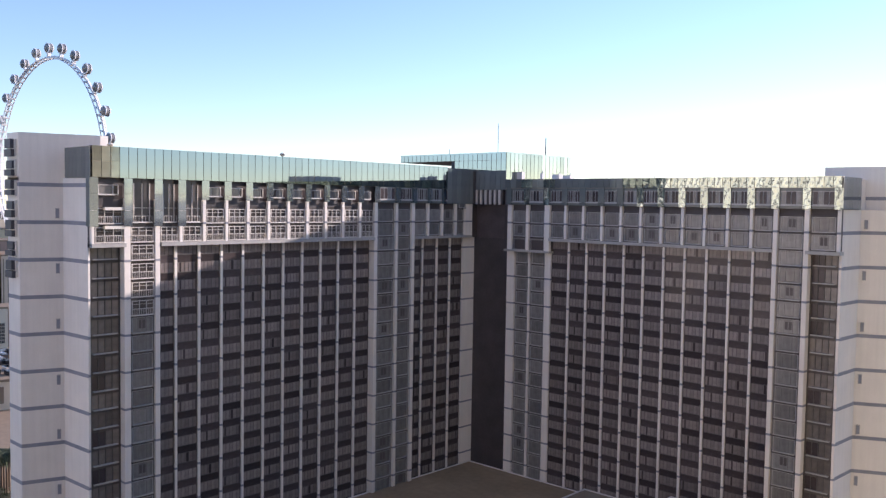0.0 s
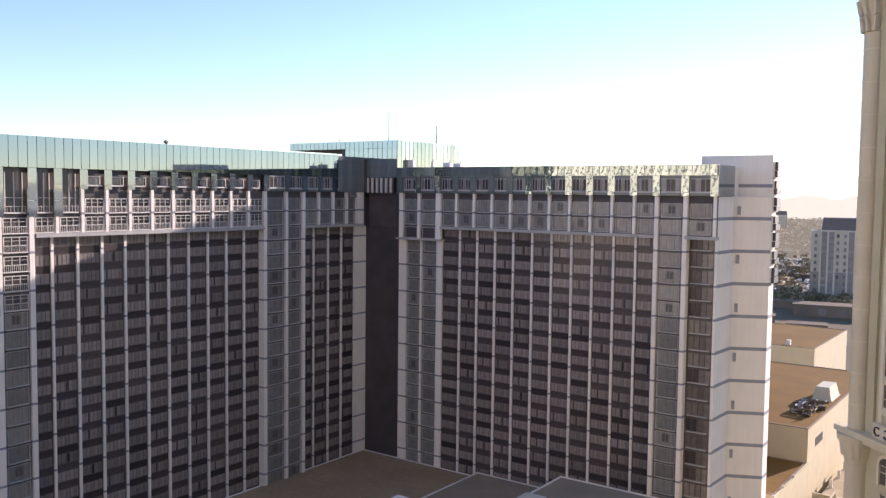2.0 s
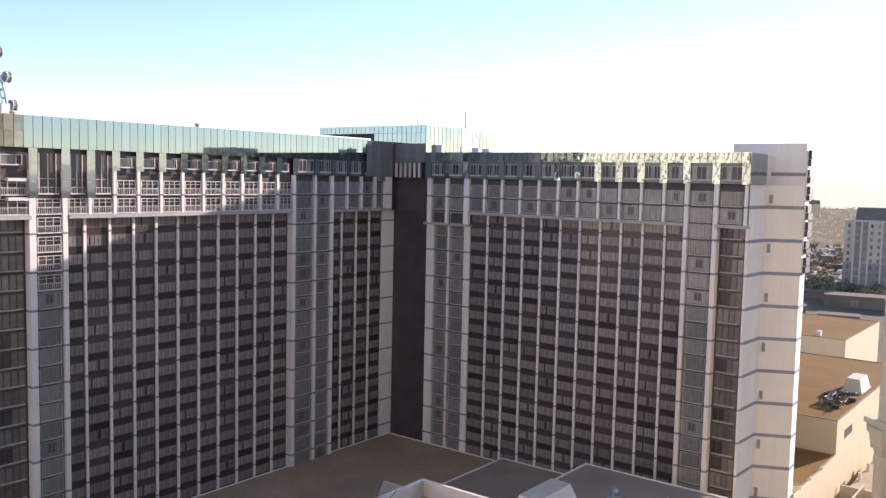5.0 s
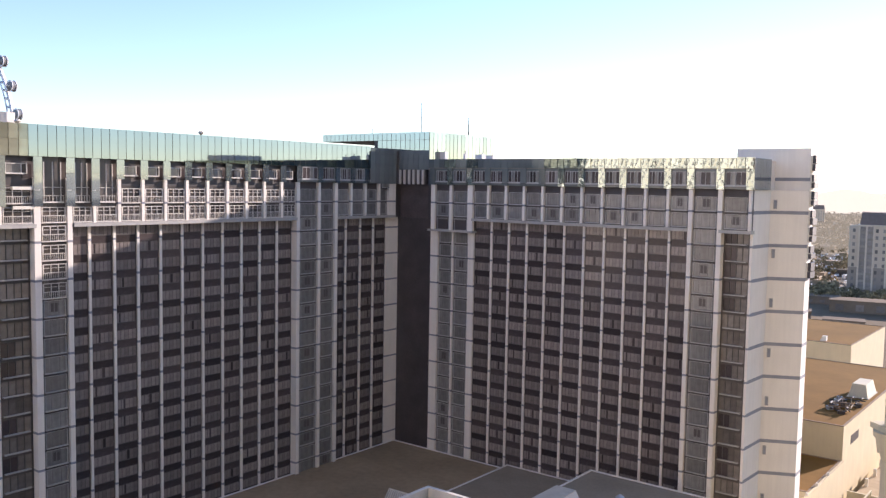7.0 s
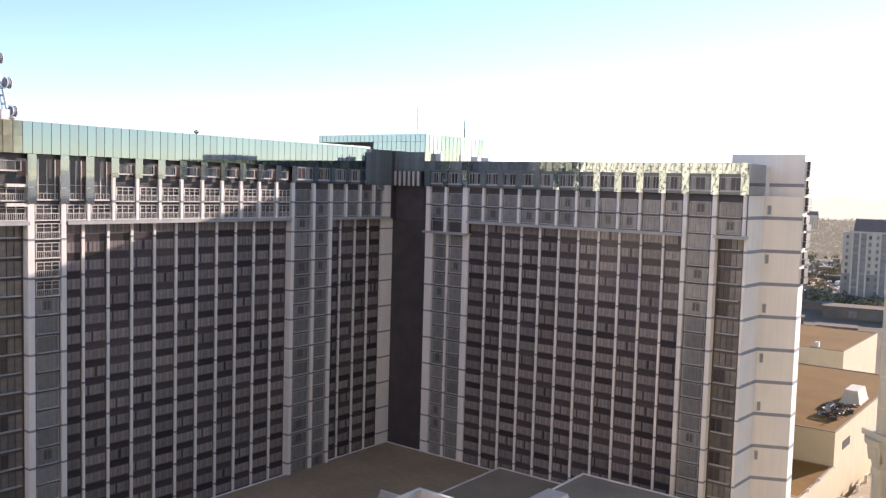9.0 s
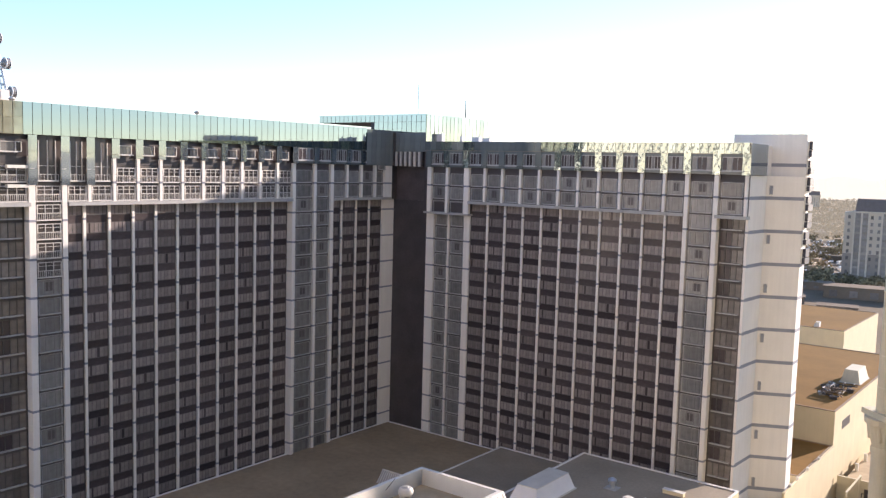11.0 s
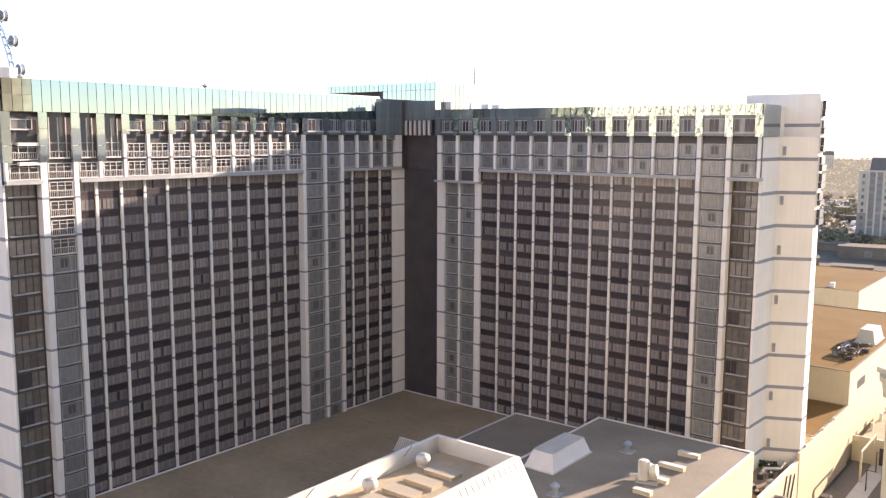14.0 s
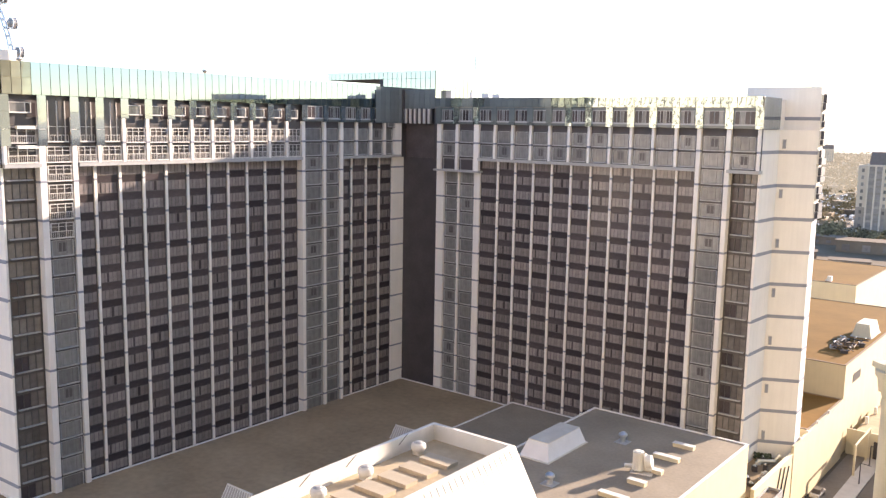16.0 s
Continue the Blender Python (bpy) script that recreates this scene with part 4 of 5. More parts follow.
box(bm, -1.33, -0.84, -0.12, 0.12, 48.6, 100)
surl = mesh("surround_jamb", bm, PTRIM)
bm = B()
box(bm, -0.84, 0.84, -0.10, 0.12, 0.0, 0.66)
panel = mesh("spandrel", bm, PTRIM)
bm = B()
box(bm, -0.55, 0.55, -0.22, 0.3, 48.3, 100)
pil = mesh("pilaster", bm, STONEG)

def arch_mesh(r0, r1, y0, y1):
    bm = B()
    rings = []
    for i in range(13):
        a = math.pi * i / 12
        rings.append([bm.verts.new((r * math.cos(a), y, r * math.sin(a))) for r, y in ((r0, y0), (r1, y0), (r1, y1), (r0, y1))])
    for i in range(12):
        for j in range(4):
            bm.faces.new((rings[i][j], rings[i][(j + 1) % 4], rings[i + 1][(j + 1) % 4], rings[i + 1][j]))
    bm.faces.new(rings[0])
    bm.faces.new(rings[-1])
    return bm


bm = B()
ring = []
for i in range(19):
    a, r = math.pi * (-0.80 + 0.085 * i), 0.44
    ring.append([bm.verts.new((k * math.cos(a), y, k * math.sin(a))) for k, y in ((r - 0.13, -0.12), (r, -0.12), (r, 0.0), (r - 0.13, 0.0))])
for p, q in zip(ring, ring[1:]):
    for j in range(4):
        bm.faces.new((p[j], p[(j + 1) % 4], q[(j + 1) % 4], q[j]))
scroll = mesh("scroll", bm, DARK)
archm = mesh("arch_trim", arch_mesh(0.85, 1.15, -0.2, 0.2), PTRIM)
bm = B()
prism(bm, [(0.84, 0.0), (0.84, 0.06), (-0.84, 0.06), (-0.84, 0.0)], -1.7, 0.0)
top = [bm.verts.new((0.84 * math.cos(math.pi * i / 12), 0.0, 0.84 * math.sin(math.pi * i / 12))) for i in range(13)]
bm.faces.new(top)
apane = mesh("arch_pane", bm, PARISPANE)
bm = B()
box(bm, -0.04, 0.04, -0.05, 0, -1.7, 0.8)
box(bm, -0.84, 0.84, -0.05, 0, -0.62, -0.54)
box(bm, -0.84, 0.84, -0.05, 0, 0.0, 0.07)
amull = mesh("mullion", bm, PTRIM)
bm = B()
box(bm, -1.15, -0.85, -0.2, 0.2, -1.8, 0)
box(bm, 0.85, 1.15, -0.2, 0.2, -1.8, 0)
ajamb = mesh("jamb", bm, PTRIM)
for c in range(7):
    u = 4.1 + PITCH * c
    for s in (1, -1):
        j = part("surround_jamb", surl, None, pal, at=(u, 0.25, 0))
        if s < 0:
            j.matrix_local = pose(u + 2.17, 0.25, 0)
    for k in range(-7, 13):
        z = 67.46 - 2.2 + 2.84 * k
        if z < 48.5:
            continue
        w = part("window", pframe, None, pal, at=(u, 0.22, z))
        part("pane", ppane, None, w)
        part("spandrel", panel, None, pal, at=(u, 0.25, z - 0.66))
    bm = B()
    box(bm, u - 1.33, u + 1.33, -0.35, 0.2, 48.3, 49.6)
    p = part("balcony_panel", bm, PTRIM, pal)
    for q in (-0.62, 0.62):
        sc = part("scroll", scroll, None, p)
        sc.matrix_local = pose(u + q, -0.36, 48.92, 0, 0, 0) @ Matrix.Scale(-1 if q < 0 else 1, 4, (1, 0, 0))
    part("pilaster", pil, None, pal, at=(u + PITCH / 2, 0.2, 0))
    part("arch_trim", archm, None, pal, at=(u + 0.1, 0.2, 45.75))
    w = part("arch_pane", apane, None, pal, at=(u + 0.1, 0.2, 45.75))
    part("mullion", amull, None, w)
    part("jamb", ajamb, None, pal, at=(u + 0.1, 0.2, 45.75))
    for k in range(6):
        z = 41.0 - 4.0 * k
        w = part("window", pframe, None, pal, at=(u + 0.1, 0.22, z))
        part("pane", ppane, None, w)
part("pilaster", pil, None, pal, at=(1.75, 0.2, 0))

# ---- mall halls behind the right wing ----
roof_slab("mall_1", 40, 80.85, 19.4, 42.45, 16.6, ROOFT, "low brown mall roof partly in sun", edge=EDGE)
roof_slab("mall_2", 20, 81.0, 42.5, 111.5, 23.6, ROOFT, "tan flat mall roof above cream walls", edge=EDGE)
roof_slab("mall_3", -10, 58.8, 147.0, 196.0, 22.6, ROOFT, "tan roof of a long low hall", edge=EDGE)
bm = B()
box(bm, 81.0, 81.06, 49.0, 55.5, 18.6, 20.4)
solid("wall_grille", bm, MULLION, "dark louvre in the cream mall wall", "louvre")
t = thing("roof_hood", "large pale sheet-metal roof hood on the mall", "roof hood", at=(77.4, 74.8, 23.62))
bm = B()
prism(bm, [(-2.1, -4.4), (2.1, -4.4), (2.1, 4.4), (-2.1, 4.4)], 0, 3.0, 0, [(-1.4, -3.6), (1.4, -3.6), (1.4, 3.6), (-1.4, 3.6)])
part("hood", bm, PTRIM, t)
bm = B()
box(bm, -2.3, 2.3, -4.6, 4.6, -0.01, 0.15)
part("curb", bm, UNIT, t)
rng = random.Random(12)
for i in range(11):
    t = thing("roof_unit", "weathered grey rooftop unit on the mall", "roof unit", "mall roof units", at=(74.6 + rng.uniform(0, 5.0), 52 + rng.uniform(0, 14), 23.62), turn=rng.uniform(0, 90))
    w, d, h = rng.uniform(0.35, 0.8), rng.uniform(0.3, 0.7), rng.uniform(0.4, 1.0)
    bm = B()
    box(bm, -w, w, -d, d, 0.0, h)
    part("cabinet", bm, (TRIM, MULLION, EDGE, MULLION, SILL)[i % 5], t)
    bm = B()
    cyl(bm, 0, 0, h, h + 0.18, min(w, d) * 0.6, None, 10)
    part("fan_ring", bm, EDGE, t)
t = thing("pipe_rack", "dark tangle of pipes and ducts on the mall roof", "pipes", at=(77.0, 60.0, 23.62))
for i in range(34):
    bm = B()
    l, r = rng.uniform(1.2, 4.5), rng.uniform(0.06, 0.17)
    bmesh.ops.create_cone(bm, cap_ends=True, segments=8, radius1=r, radius2=r, depth=l, matrix=pose(0, 0, 0, 90, 0, 0))
    p = part("pipe", bm, (MULLION, DARK, EDGE)[i % 3], t)
    p.matrix_local = pose(rng.uniform(-2.4, 2.6), rng.uniform(-6, 6.5), rng.uniform(0.2, 1.3), rng.uniform(-14, 14), 0, rng.choice((0, 90, 35)) + rng.uniform(-12, 12))
for i in range(8):
    bm = B()
    x, y = rng.uniform(-2.2, 2.4), rng.uniform(-5.5, 6)
    box(bm, x - 0.06, x + 0.06, y - 0.5, y + 0.5, 0.0, rng.uniform(0.7, 1.3))
    part("trestle", bm, MULLION, t)
t = thing("roof_unit", "white box on the far hall's roof", "roof unit", "mall roof units", at=(49.9, 150, 22.62))
bm = B()
prism(bm, [(-0.9, -0.8), (0.9, -0.8), (0.9, 0.8), (-0.9, 0.8)], 0, 1.5, 0, [(-0.2, -0.8), (0.9, -0.8), (0.9, 0.8), (-0.2, 0.8)])
part("cabinet", bm, TRIM, t)
bm = B()
box(bm, -0.3, 1.0, -0.9, 0.9, 1.5, 1.58)
part("lid", bm, TRIM, t)

# yard wall at the foot of the wing's end, service street beyond
YZ = 14.0
yard = thing("yard_wall", "cream service yard wall with raking props", "wall", kind="structure")
bm = B()
box(bm, 80.75, 81.3, -10.4, 9.0, GZ, 15.3)
part("wall", bm, CREAM, yard)
bm = B()
box(bm, 80.7, 81.35, -10.4, 9.0, 15.3, 15.42)
part("coping", bm, IVORY, yard)
bm = B()
box(bm, 80.95, 81.4, 9.0, 42.4, GZ, 16.78)
part("parapet_wall", bm, CREAM, yard)
for y in (12.5, 17.0, 23.5, 31.0):
    bm = B()
    box(bm, 80.98, 81.37, y, y + 0.5, 16.78, 17.3)
    part("bracket", bm, UNIT, yard)
bm = B()
box(bm, 60.0, 80.75, -10.4, 9.8, GZ, YZ)
part("yard_floor", bm, ROOFB, yard)
for i in range(3):
    bm = B()
    y = 2.4 + 2.2 * i
    prism(bm, [(81.3, y - 2.4), (81.5, y - 2.4), (81.5, y - 2.2), (81.3, y - 2.2)], 9.0, 14.9 - 0.5 * i, 0, [(81.3, y), (81.45, y), (81.45, y + 0.16), (81.3, y + 0.16)])
    part("prop", bm, MULLION, yard)
for i in range(9):
    t = thing("yard_unit", "small metal plant item in the service yard", "plant unit", "yard units", at=(76.6 + rng.uniform(0, 3.6), -7.5 + 1.6 * i, YZ), turn=rng.uniform(0, 90))
    h, q = rng.uniform(0.4, 1.2), rng.uniform(0.3, 0.6)
    bm = B()
    box(bm, -q, q, -q * 0.8, q * 0.8, 0, h)
    part("cabinet", bm, rng.choice((METAL, UNIT, MULLION, TRIM)), t)
    bm = B()
    cyl(bm, 0, 0, h, h + 0.25, q * 0.7, q * 0.5, 10)
    part("cowl", bm, METAL, t)
t = thing("duct_run", "bent galvanised duct lying in the service yard", "duct", at=(78.6, 5.2, YZ), turn=35)
bm = B()
for x0, z0, ry in ((-1.2, 0.45, 90), (0.4, 0.45, 90), (1.3, 1.0, 30)):
    bmesh.ops.create_cone(bm, cap_ends=True, segments=14, radius1=0.42, radius2=0.42, depth=1.6, matrix=pose(x0, 0, z0, 0, ry, 0))
part("pipe", bm, METAL, t)
bm = B()
for x0 in (-1.6, 0.2):
    box(bm, x0 - 0.1, x0 + 0.1, -0.5, 0.5, 0, 0.25)
part("saddle", bm, SILL, t)
bm = B()
for i in range(7):
    clump(bm, 77.4 + rng.uniform(-1.2, 1.2), 6.3 + rng.uniform(-0.6, 0.3), YZ + 0.7, 0.9, 40, rng)
solid("shrub", bm, LEAF, "dusty dark shrub against the white end wall", "shrub")
t = thing("plant_room", "small grey-roofed plant room beside the yard wall", "building", at=(82.5, -7.4, 0))
bm = B()
box(bm, -1.1, 1.2, -3.6, 3.4, GZ, 13.5)
part("wall", bm, SILL, t)
bm = B()
box(bm, -0.9, 1.0, -3.4, 3.2, 13.5, 13.56)
part("roof", bm, LOWR, t)
for x0, x1, y0, y1 in ((-1.1, -0.9, -3.6, 3.4), (1.0, 1.2, -3.6, 3.4), (-0.9, 1.0, 3.2, 3.4), (-0.9, 1.0, -3.6, -3.4)):
    bm = B()
    box(bm, x0, x1, y0, y1, 13.5, 13.95)
    part("parapet", bm, SILL, t)
bm = B()
box(bm, 82.0, 85.5, -40, 200, GZ, GZ + 0.02)
solid("road", bm, ASPHALT, "narrow asphalt service road between the halls", "road", kind="structure")
bm = B()
box(bm, 85.5, 88.6, -40, 200, GZ, GZ + 0.16)
solid("pavement_2", bm, UNIT, "pale concrete pavement beside the service road", "pavement", kind="structure")
bm = B()
box(bm, 88.6, 95.7, -40, 200, GZ, GZ + 0.02)
solid("road_3", bm, ASPHALT, "shaded asphalt lane beside the pavement", "road", kind="structure")
# building added out of view, there to shade the pavement and lane
arc = thing("arcade_building", "low cream building added out of view to shade the lane", "building")
bm = B()
box(bm, 95.8, 106, 6, 90, GZ, 14.6)
part("wall", bm, CREAM, arc)
bm = B()
box(bm, 95.5, 106.3, 5.7, 90.3, 14.6, 15.2)
part("roof", bm, STONEG, arc)
for i in range(12):
    bm = B()
    box(bm, 95.74, 95.8, 9 + 6.6 * i, 12.4 + 6.6 * i, GZ + 1.2, 10.5)
    part("window", bm, PARISPANE, arc)
link = thing("link_building", "low pale stucco link building spanning the service road", "building")
bm = B()
box(bm, 81.42, 91.88, 46.0, 46.5, GZ, 9.8)
part("front_wall", bm, STONE, link)
bm = B()
box(bm, 83.2, 91.88, 46.5, 74.0, GZ, 9.4)
part("wall", bm, STONE, link)
bm = B()
box(bm, 83.0, 91.88, 46.5, 74.2, 9.4, 9.6)
part("roof", bm, ROOFH, link)
for y in (52.0, 60.0, 68.0):
    bm = B()
    box(bm, 83.4, 84.0, y, y + 0.5, 9.6, 11.2)
    part("upstand", bm, TRIM, link)
bm = B()
box(bm, 86.6, 91.0, 45.9, 46.0, GZ + 0.16, 8.2)
part("opening", bm, PARISPANE, link)
for y in (34.2, 44.2):
    bm = B()
    box(bm, 85.55, 85.9, y - 0.18, y + 0.18, GZ + 0.16, 10.6)
    part("post", bm, STONE, link)
bm = B()
box(bm, 85.58, 85.87, 34.0, 46.0, 10.6, 10.85)
part("beam", bm, STONE, link)
bm = B()
box(bm, 85.55, 85.9, 46.0, 46.4, 9.8, 10.85)
part("beam_seat", bm, STONE, link)


def street_lamp(x, y):
    t = thing("street_lamp", "slim dark street lamp with a short arm", "street lamp", "street lamps", at=(x, y, GZ + 0.16))
    bm = B()
    cyl(bm, 0, 0, 0, 4.1, 0.12, 0.09, 8)
    part("pole", bm, MULLION, t)
    bm = B()
    box(bm, -0.05, 1.5, -0.05, 0.05, 4.0, 4.12)
    part("arm", bm, MULLION, t)
    bm = B()
    box(bm, 1.3, 1.9, -0.14, 0.14, 3.9, 4.0)
    part("head", bm, SILL, t)
    return t


lamp0 = street_lamp(87.6, 30.5)
copy_thing(lamp0, pose(87.0, 41.5, GZ + 0.16))


def car(at, turn, paint, label):
    t = thing("car", label, "car", "cars", at=at, turn=turn)
    bm = B()
    prism(bm, [(-0.85, -2.2), (0.85, -2.2), (0.85, 2.2), (-0.85, 2.2)], 0.3, 0.85, 0, [(-0.8, -2.1), (0.8, -2.1), (0.8, 2.1), (-0.8, 2.1)])
    part("body", bm, paint, t)
    bm = B()
    prism(bm, [(-0.78, -1.3), (0.78, -1.3), (0.78, 1.5), (-0.78, 1.5)], 0.85, 1.42, 0, [(-0.62, -0.7), (0.62, -0.7), (0.62, 0.9), (-0.62, 0.9)])
    part("cabin", bm, PARISPANE, t)
    for x in (-0.8, 0.8):
        for y in (-1.35, 1.35):
            bm = B()
            cyl(bm, 0, 0, -0.1, 0.1, 0.32, None, 12)
            w = part("wheel", bm, MULLION, t)
            w.matrix_local = pose(x, y, 0.32, 0, 90, 0)
    return t


PAINT = [mat("silver_car_paint", (0.5, 0.5, 0.52), 0.25, metal=0.6, vary=0.02), mat("dark_car_paint", (0.03, 0.03, 0.035), 0.2, vary=0.02), mat("white_car_paint", (0.75, 0.75, 0.75), 0.3, vary=0.02)]
car((82.95, 20.3, GZ + 0.02), 0, PAINT[0], "silver car parked beside the cream wall")

# ---- distance, seen past the right wing ----
def polar(az, d):
    a = radians(az)
    return EYE.x - math.sin(a) * d, EYE.y + math.cos(a) * d


def far_tower(az, d, w, dep, z1, label, turn, cap=8):
    x, y = polar(az, d)
    t = thing("apartment_tower", label, "tower", "far towers", at=(x, y, 0), turn=turn)
    bm = B()
    box(bm, -w / 2, w / 2, -dep / 2, dep / 2, GZ, z1 - cap)
    part("wall", bm, TOWERW, t)
    bm = B()
    prism(bm, [(-w / 2 + 0.5, -dep / 2 + 0.5), (w / 2 - 0.5, -dep / 2 + 0.5), (w / 2 - 0.5, dep / 2 - 0.5), (-w / 2 + 0.5, dep / 2 - 0.5)], z1 - cap, z1, 0,
          [(-w / 2 + 1.6, -dep / 2 + 2), (w / 2 - 1.6, -dep / 2 + 2), (w / 2 - 1.6, dep / 2 - 2), (-w / 2 + 1.6, dep / 2 - 2)])
    part("roof", bm, FARROOF, t)
    bm = B()
    box(bm, -w / 2 - 0.5, w / 2 + 0.5, -dep / 2 - 0.5, dep / 2 + 0.5, z1 - cap - 0.8, z1 - cap + 0.1)
    part("cornice", bm, TOWERW, t)
    n = max(2, int(w / 3.8))
    p = w / n
    bm = B()
    box(bm, -0.45, 0.45, -0.7, 0, GZ, z1 - cap - 0.8)
    up = mesh("pilaster", bm, TOWERP)
    bm = B()
    box(bm, -0.7, 0.7, -0.08, 0.02, 0, 1.7)
    win = mesh("window", bm, FARPANE)
    bm = B()
    box(bm, -1.5, 1.5, -0.9, 0, 0, 1.0)
    bal = mesh("balcony", bm, TOWERP)
    for i in range(n):
        cx = -w / 2 + (i + 0.5) * p
        if i % 3 == 0:
            part("pilaster", up, None, t, at=(cx - p / 2 + 0.5, -dep / 2, 0))
        for k in range(int((z1 - cap - 3 - GZ) / 3.1)):
            part("window", win, None, t, at=(cx, -dep / 2, GZ + 1.6 + 3.1 * k))
            if i % 4 == 1:
                part("balcony", bal, None, t, at=(cx, -dep / 2, GZ + 0.4 + 3.1 * k))
    return t


def recessed_tower(az, d, label):
    x, y = polar(az, d)
    t = thing("apartment_tower", label, "tower", "far towers", at=(x, y, 0), turn=az)
    bm = B()
    box(bm, 0, 50, 0, 22, GZ, 48.2)
    part("wall", bm, TOWERW, t)
    bm = B()
    box(bm, -5.8, 0, 2.0, 20, GZ, 47.6)
    part("side_wing", bm, TOWERW, t)
    bm = B()
    prism(bm, [(0.4, 0.4), (49.6, 0.4), (49.6, 21.6), (0.4, 21.6)], 48.2, 56.5, 0, [(1.4, 2), (48.6, 2), (48.6, 20), (1.4, 20)])
    part("roof", bm, FARROOF, t)
    bm = B()
    box(bm, -0.4, 50.4, -1.3, 22.4, 47.2, 48.3)
    part("cornice", bm, TOWERP, t)
    bm = B()
    box(bm, -5.9, -0.1, 1.7, 2.0, GZ, 20.0)
    box(bm, -0.1, 50.1, -0.25, 0, GZ, 20.0)
    part("base_storey", bm, TOWERB, t)
    # flat dark panels stand for the shade in the balcony recesses
    bm = B()
    box(bm, 0, 3.3, -0.3, 0.02, GZ + 1, 47.2)
    bay = mesh("balcony_bay", bm, FARPANE)
    bm = B()
    box(bm, -0.1, 3.4, -0.75, -0.3, 0, 1.5)
    rail = mesh("balcony", bm, FARRAIL)
    bm = B()
    box(bm, 0, 1.1, -1.2, 0, GZ, 47.2)
    up = mesh("pilaster", bm, TOWERP)
    bm = B()
    box(bm, -0.8, 0.8, -0.4, 0.02, 0, 2.3)
    win = mesh("window", bm, FARPANE)
    for k in range(9):
        part("window", win, None, t, at=(-2.9, 1.95, GZ + 2.0 + 4.6 * k))
    for b in range(3):
        u = 16.6 * b
        for du in (0.7, 5.1):
            part("balcony_bay", bay, None, t, at=(u + du, 0, 0))
            for k in range(9):
                part("balcony", rail, None, t, at=(u + du, 0, GZ + 1.2 + 4.6 * k))
        for du in (-0.4, 4.0, 8.4):
            part("pilaster", up, None, t, at=(u + du, 0, 0))
        for du in (10.8, 15.2):
            if u + du < 49:
                for k in range(9):
                    part("window", win, None, t, at=(u + du, 0, GZ + 2.0 + 4.6 * k))
    return t


# far colours lifted and warmed, standing in for the evening haze
TOWERB = mat("mauve_stucco", (0.40, 0.32, 0.26), 0.9, vary=0.1, scale=0.05, spec=0.15)
FARRAIL = mat("grey_far_balustrade", (0.40, 0.33, 0.27), 0.8, vary=0.1, rand=0.2, spec=0.15)
LOT = mat("worn_asphalt", (0.20, 0.15, 0.10), 0.95, vary=0.25, scale=0.03, fine=0.4, spec=0.1)
TOWERP = mat("pale_stucco_upright", (0.74, 0.615, 0.48), 0.9, vary=0.06, spec=0.15)
FARROOF = mat("dark_plum_roof", (0.21, 0.17, 0.155), 0.9, vary=0.1, spec=0.1)
FARPANE = mat("far_grey_pane", (0.27, 0.22, 0.19), 0.4, vary=0.2, rand=0.5)
TOWERW = mat("grey_white_stucco", (0.70, 0.57, 0.435), 0.9, vary=0.1, scale=0.05, spec=0.15)
recessed_tower(12.22, 635, "grey-white far apartment tower with a dark roof")
far_tower(14.6, 1900, 30, 20, 42, "small pale tower in the far haze", 14)
far_tower(73.0, 700, 0.1 + 22, 20, 62, "pale far tower in the haze", 70)

rng = random.Random(77)
far = B()
bm = B()
for i in range(330):
    az, d = rng.uniform(2, 24), 620 * (4 ** rng.random())
    x, y = polar(az, d)
    if x < 95 and y < 200:
        continue
    if abs(az - 11) < 2.6 and 560 < d < 720:
        continue
    w, e, h = rng.uniform(4, 11), rng.uniform(4, 9), rng.uniform(3, 7)
    if d > 1000:
        box(far, x - w, x + w, y - e, y + e, GZ, GZ + h)
    else:
        box(bm, x - w * 0.7, x + w * 0.7, y - e * 0.7, y + e * 0.7, GZ, GZ + h * 0.7, rng.randrange(3))
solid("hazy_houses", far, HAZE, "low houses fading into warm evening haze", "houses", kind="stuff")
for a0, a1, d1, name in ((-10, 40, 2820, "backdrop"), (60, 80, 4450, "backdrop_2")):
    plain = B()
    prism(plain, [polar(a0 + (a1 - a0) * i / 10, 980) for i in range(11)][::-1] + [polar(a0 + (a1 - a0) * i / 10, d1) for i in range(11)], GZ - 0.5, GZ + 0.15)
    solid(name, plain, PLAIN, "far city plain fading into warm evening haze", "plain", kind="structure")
solid("far_houses", bm, (TOWERW, ROOFB, GROUND), "low pale houses among trees towards the horizon", "houses", kind="stuff")


bm = B()
for i in range(620):
    az, d = rng.uniform(3, 20), 575 * (1.75 ** rng.random())
    x, y = polar(az, d)
    if x < 95 and y < 195 or abs(az - 11) < 2.4 and d < 720 or 12.2 < az < 16 and 610 < d < 800 and abs(d - 640 + (az - 14.7) * -53) < 22:
        continue
    clump(bm, x, y, GZ + 3.5, rng.uniform(2.5, 5.0), 34, rng)
for i in range(150):
    x, y = polar(rng.uniform(8, 18), rng.uniform(545, 600))
    clump(bm, x, y, GZ + 2.5, rng.uniform(2.5, 5), 60, rng)
solid("far_trees", bm, LEAFG, "scattered olive city trees, paled and warmed for haze", "trees", kind="stuff")
bm = B()
for i in range(2600):
    x, y = polar(rng.uniform(5, 20), 980 * (2.8 ** rng.random()))
    clump(bm, x, y, GZ + 4.0, rng.uniform(5, 9), 9, rng)
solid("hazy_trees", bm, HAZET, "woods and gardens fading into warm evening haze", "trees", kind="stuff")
bm = B()
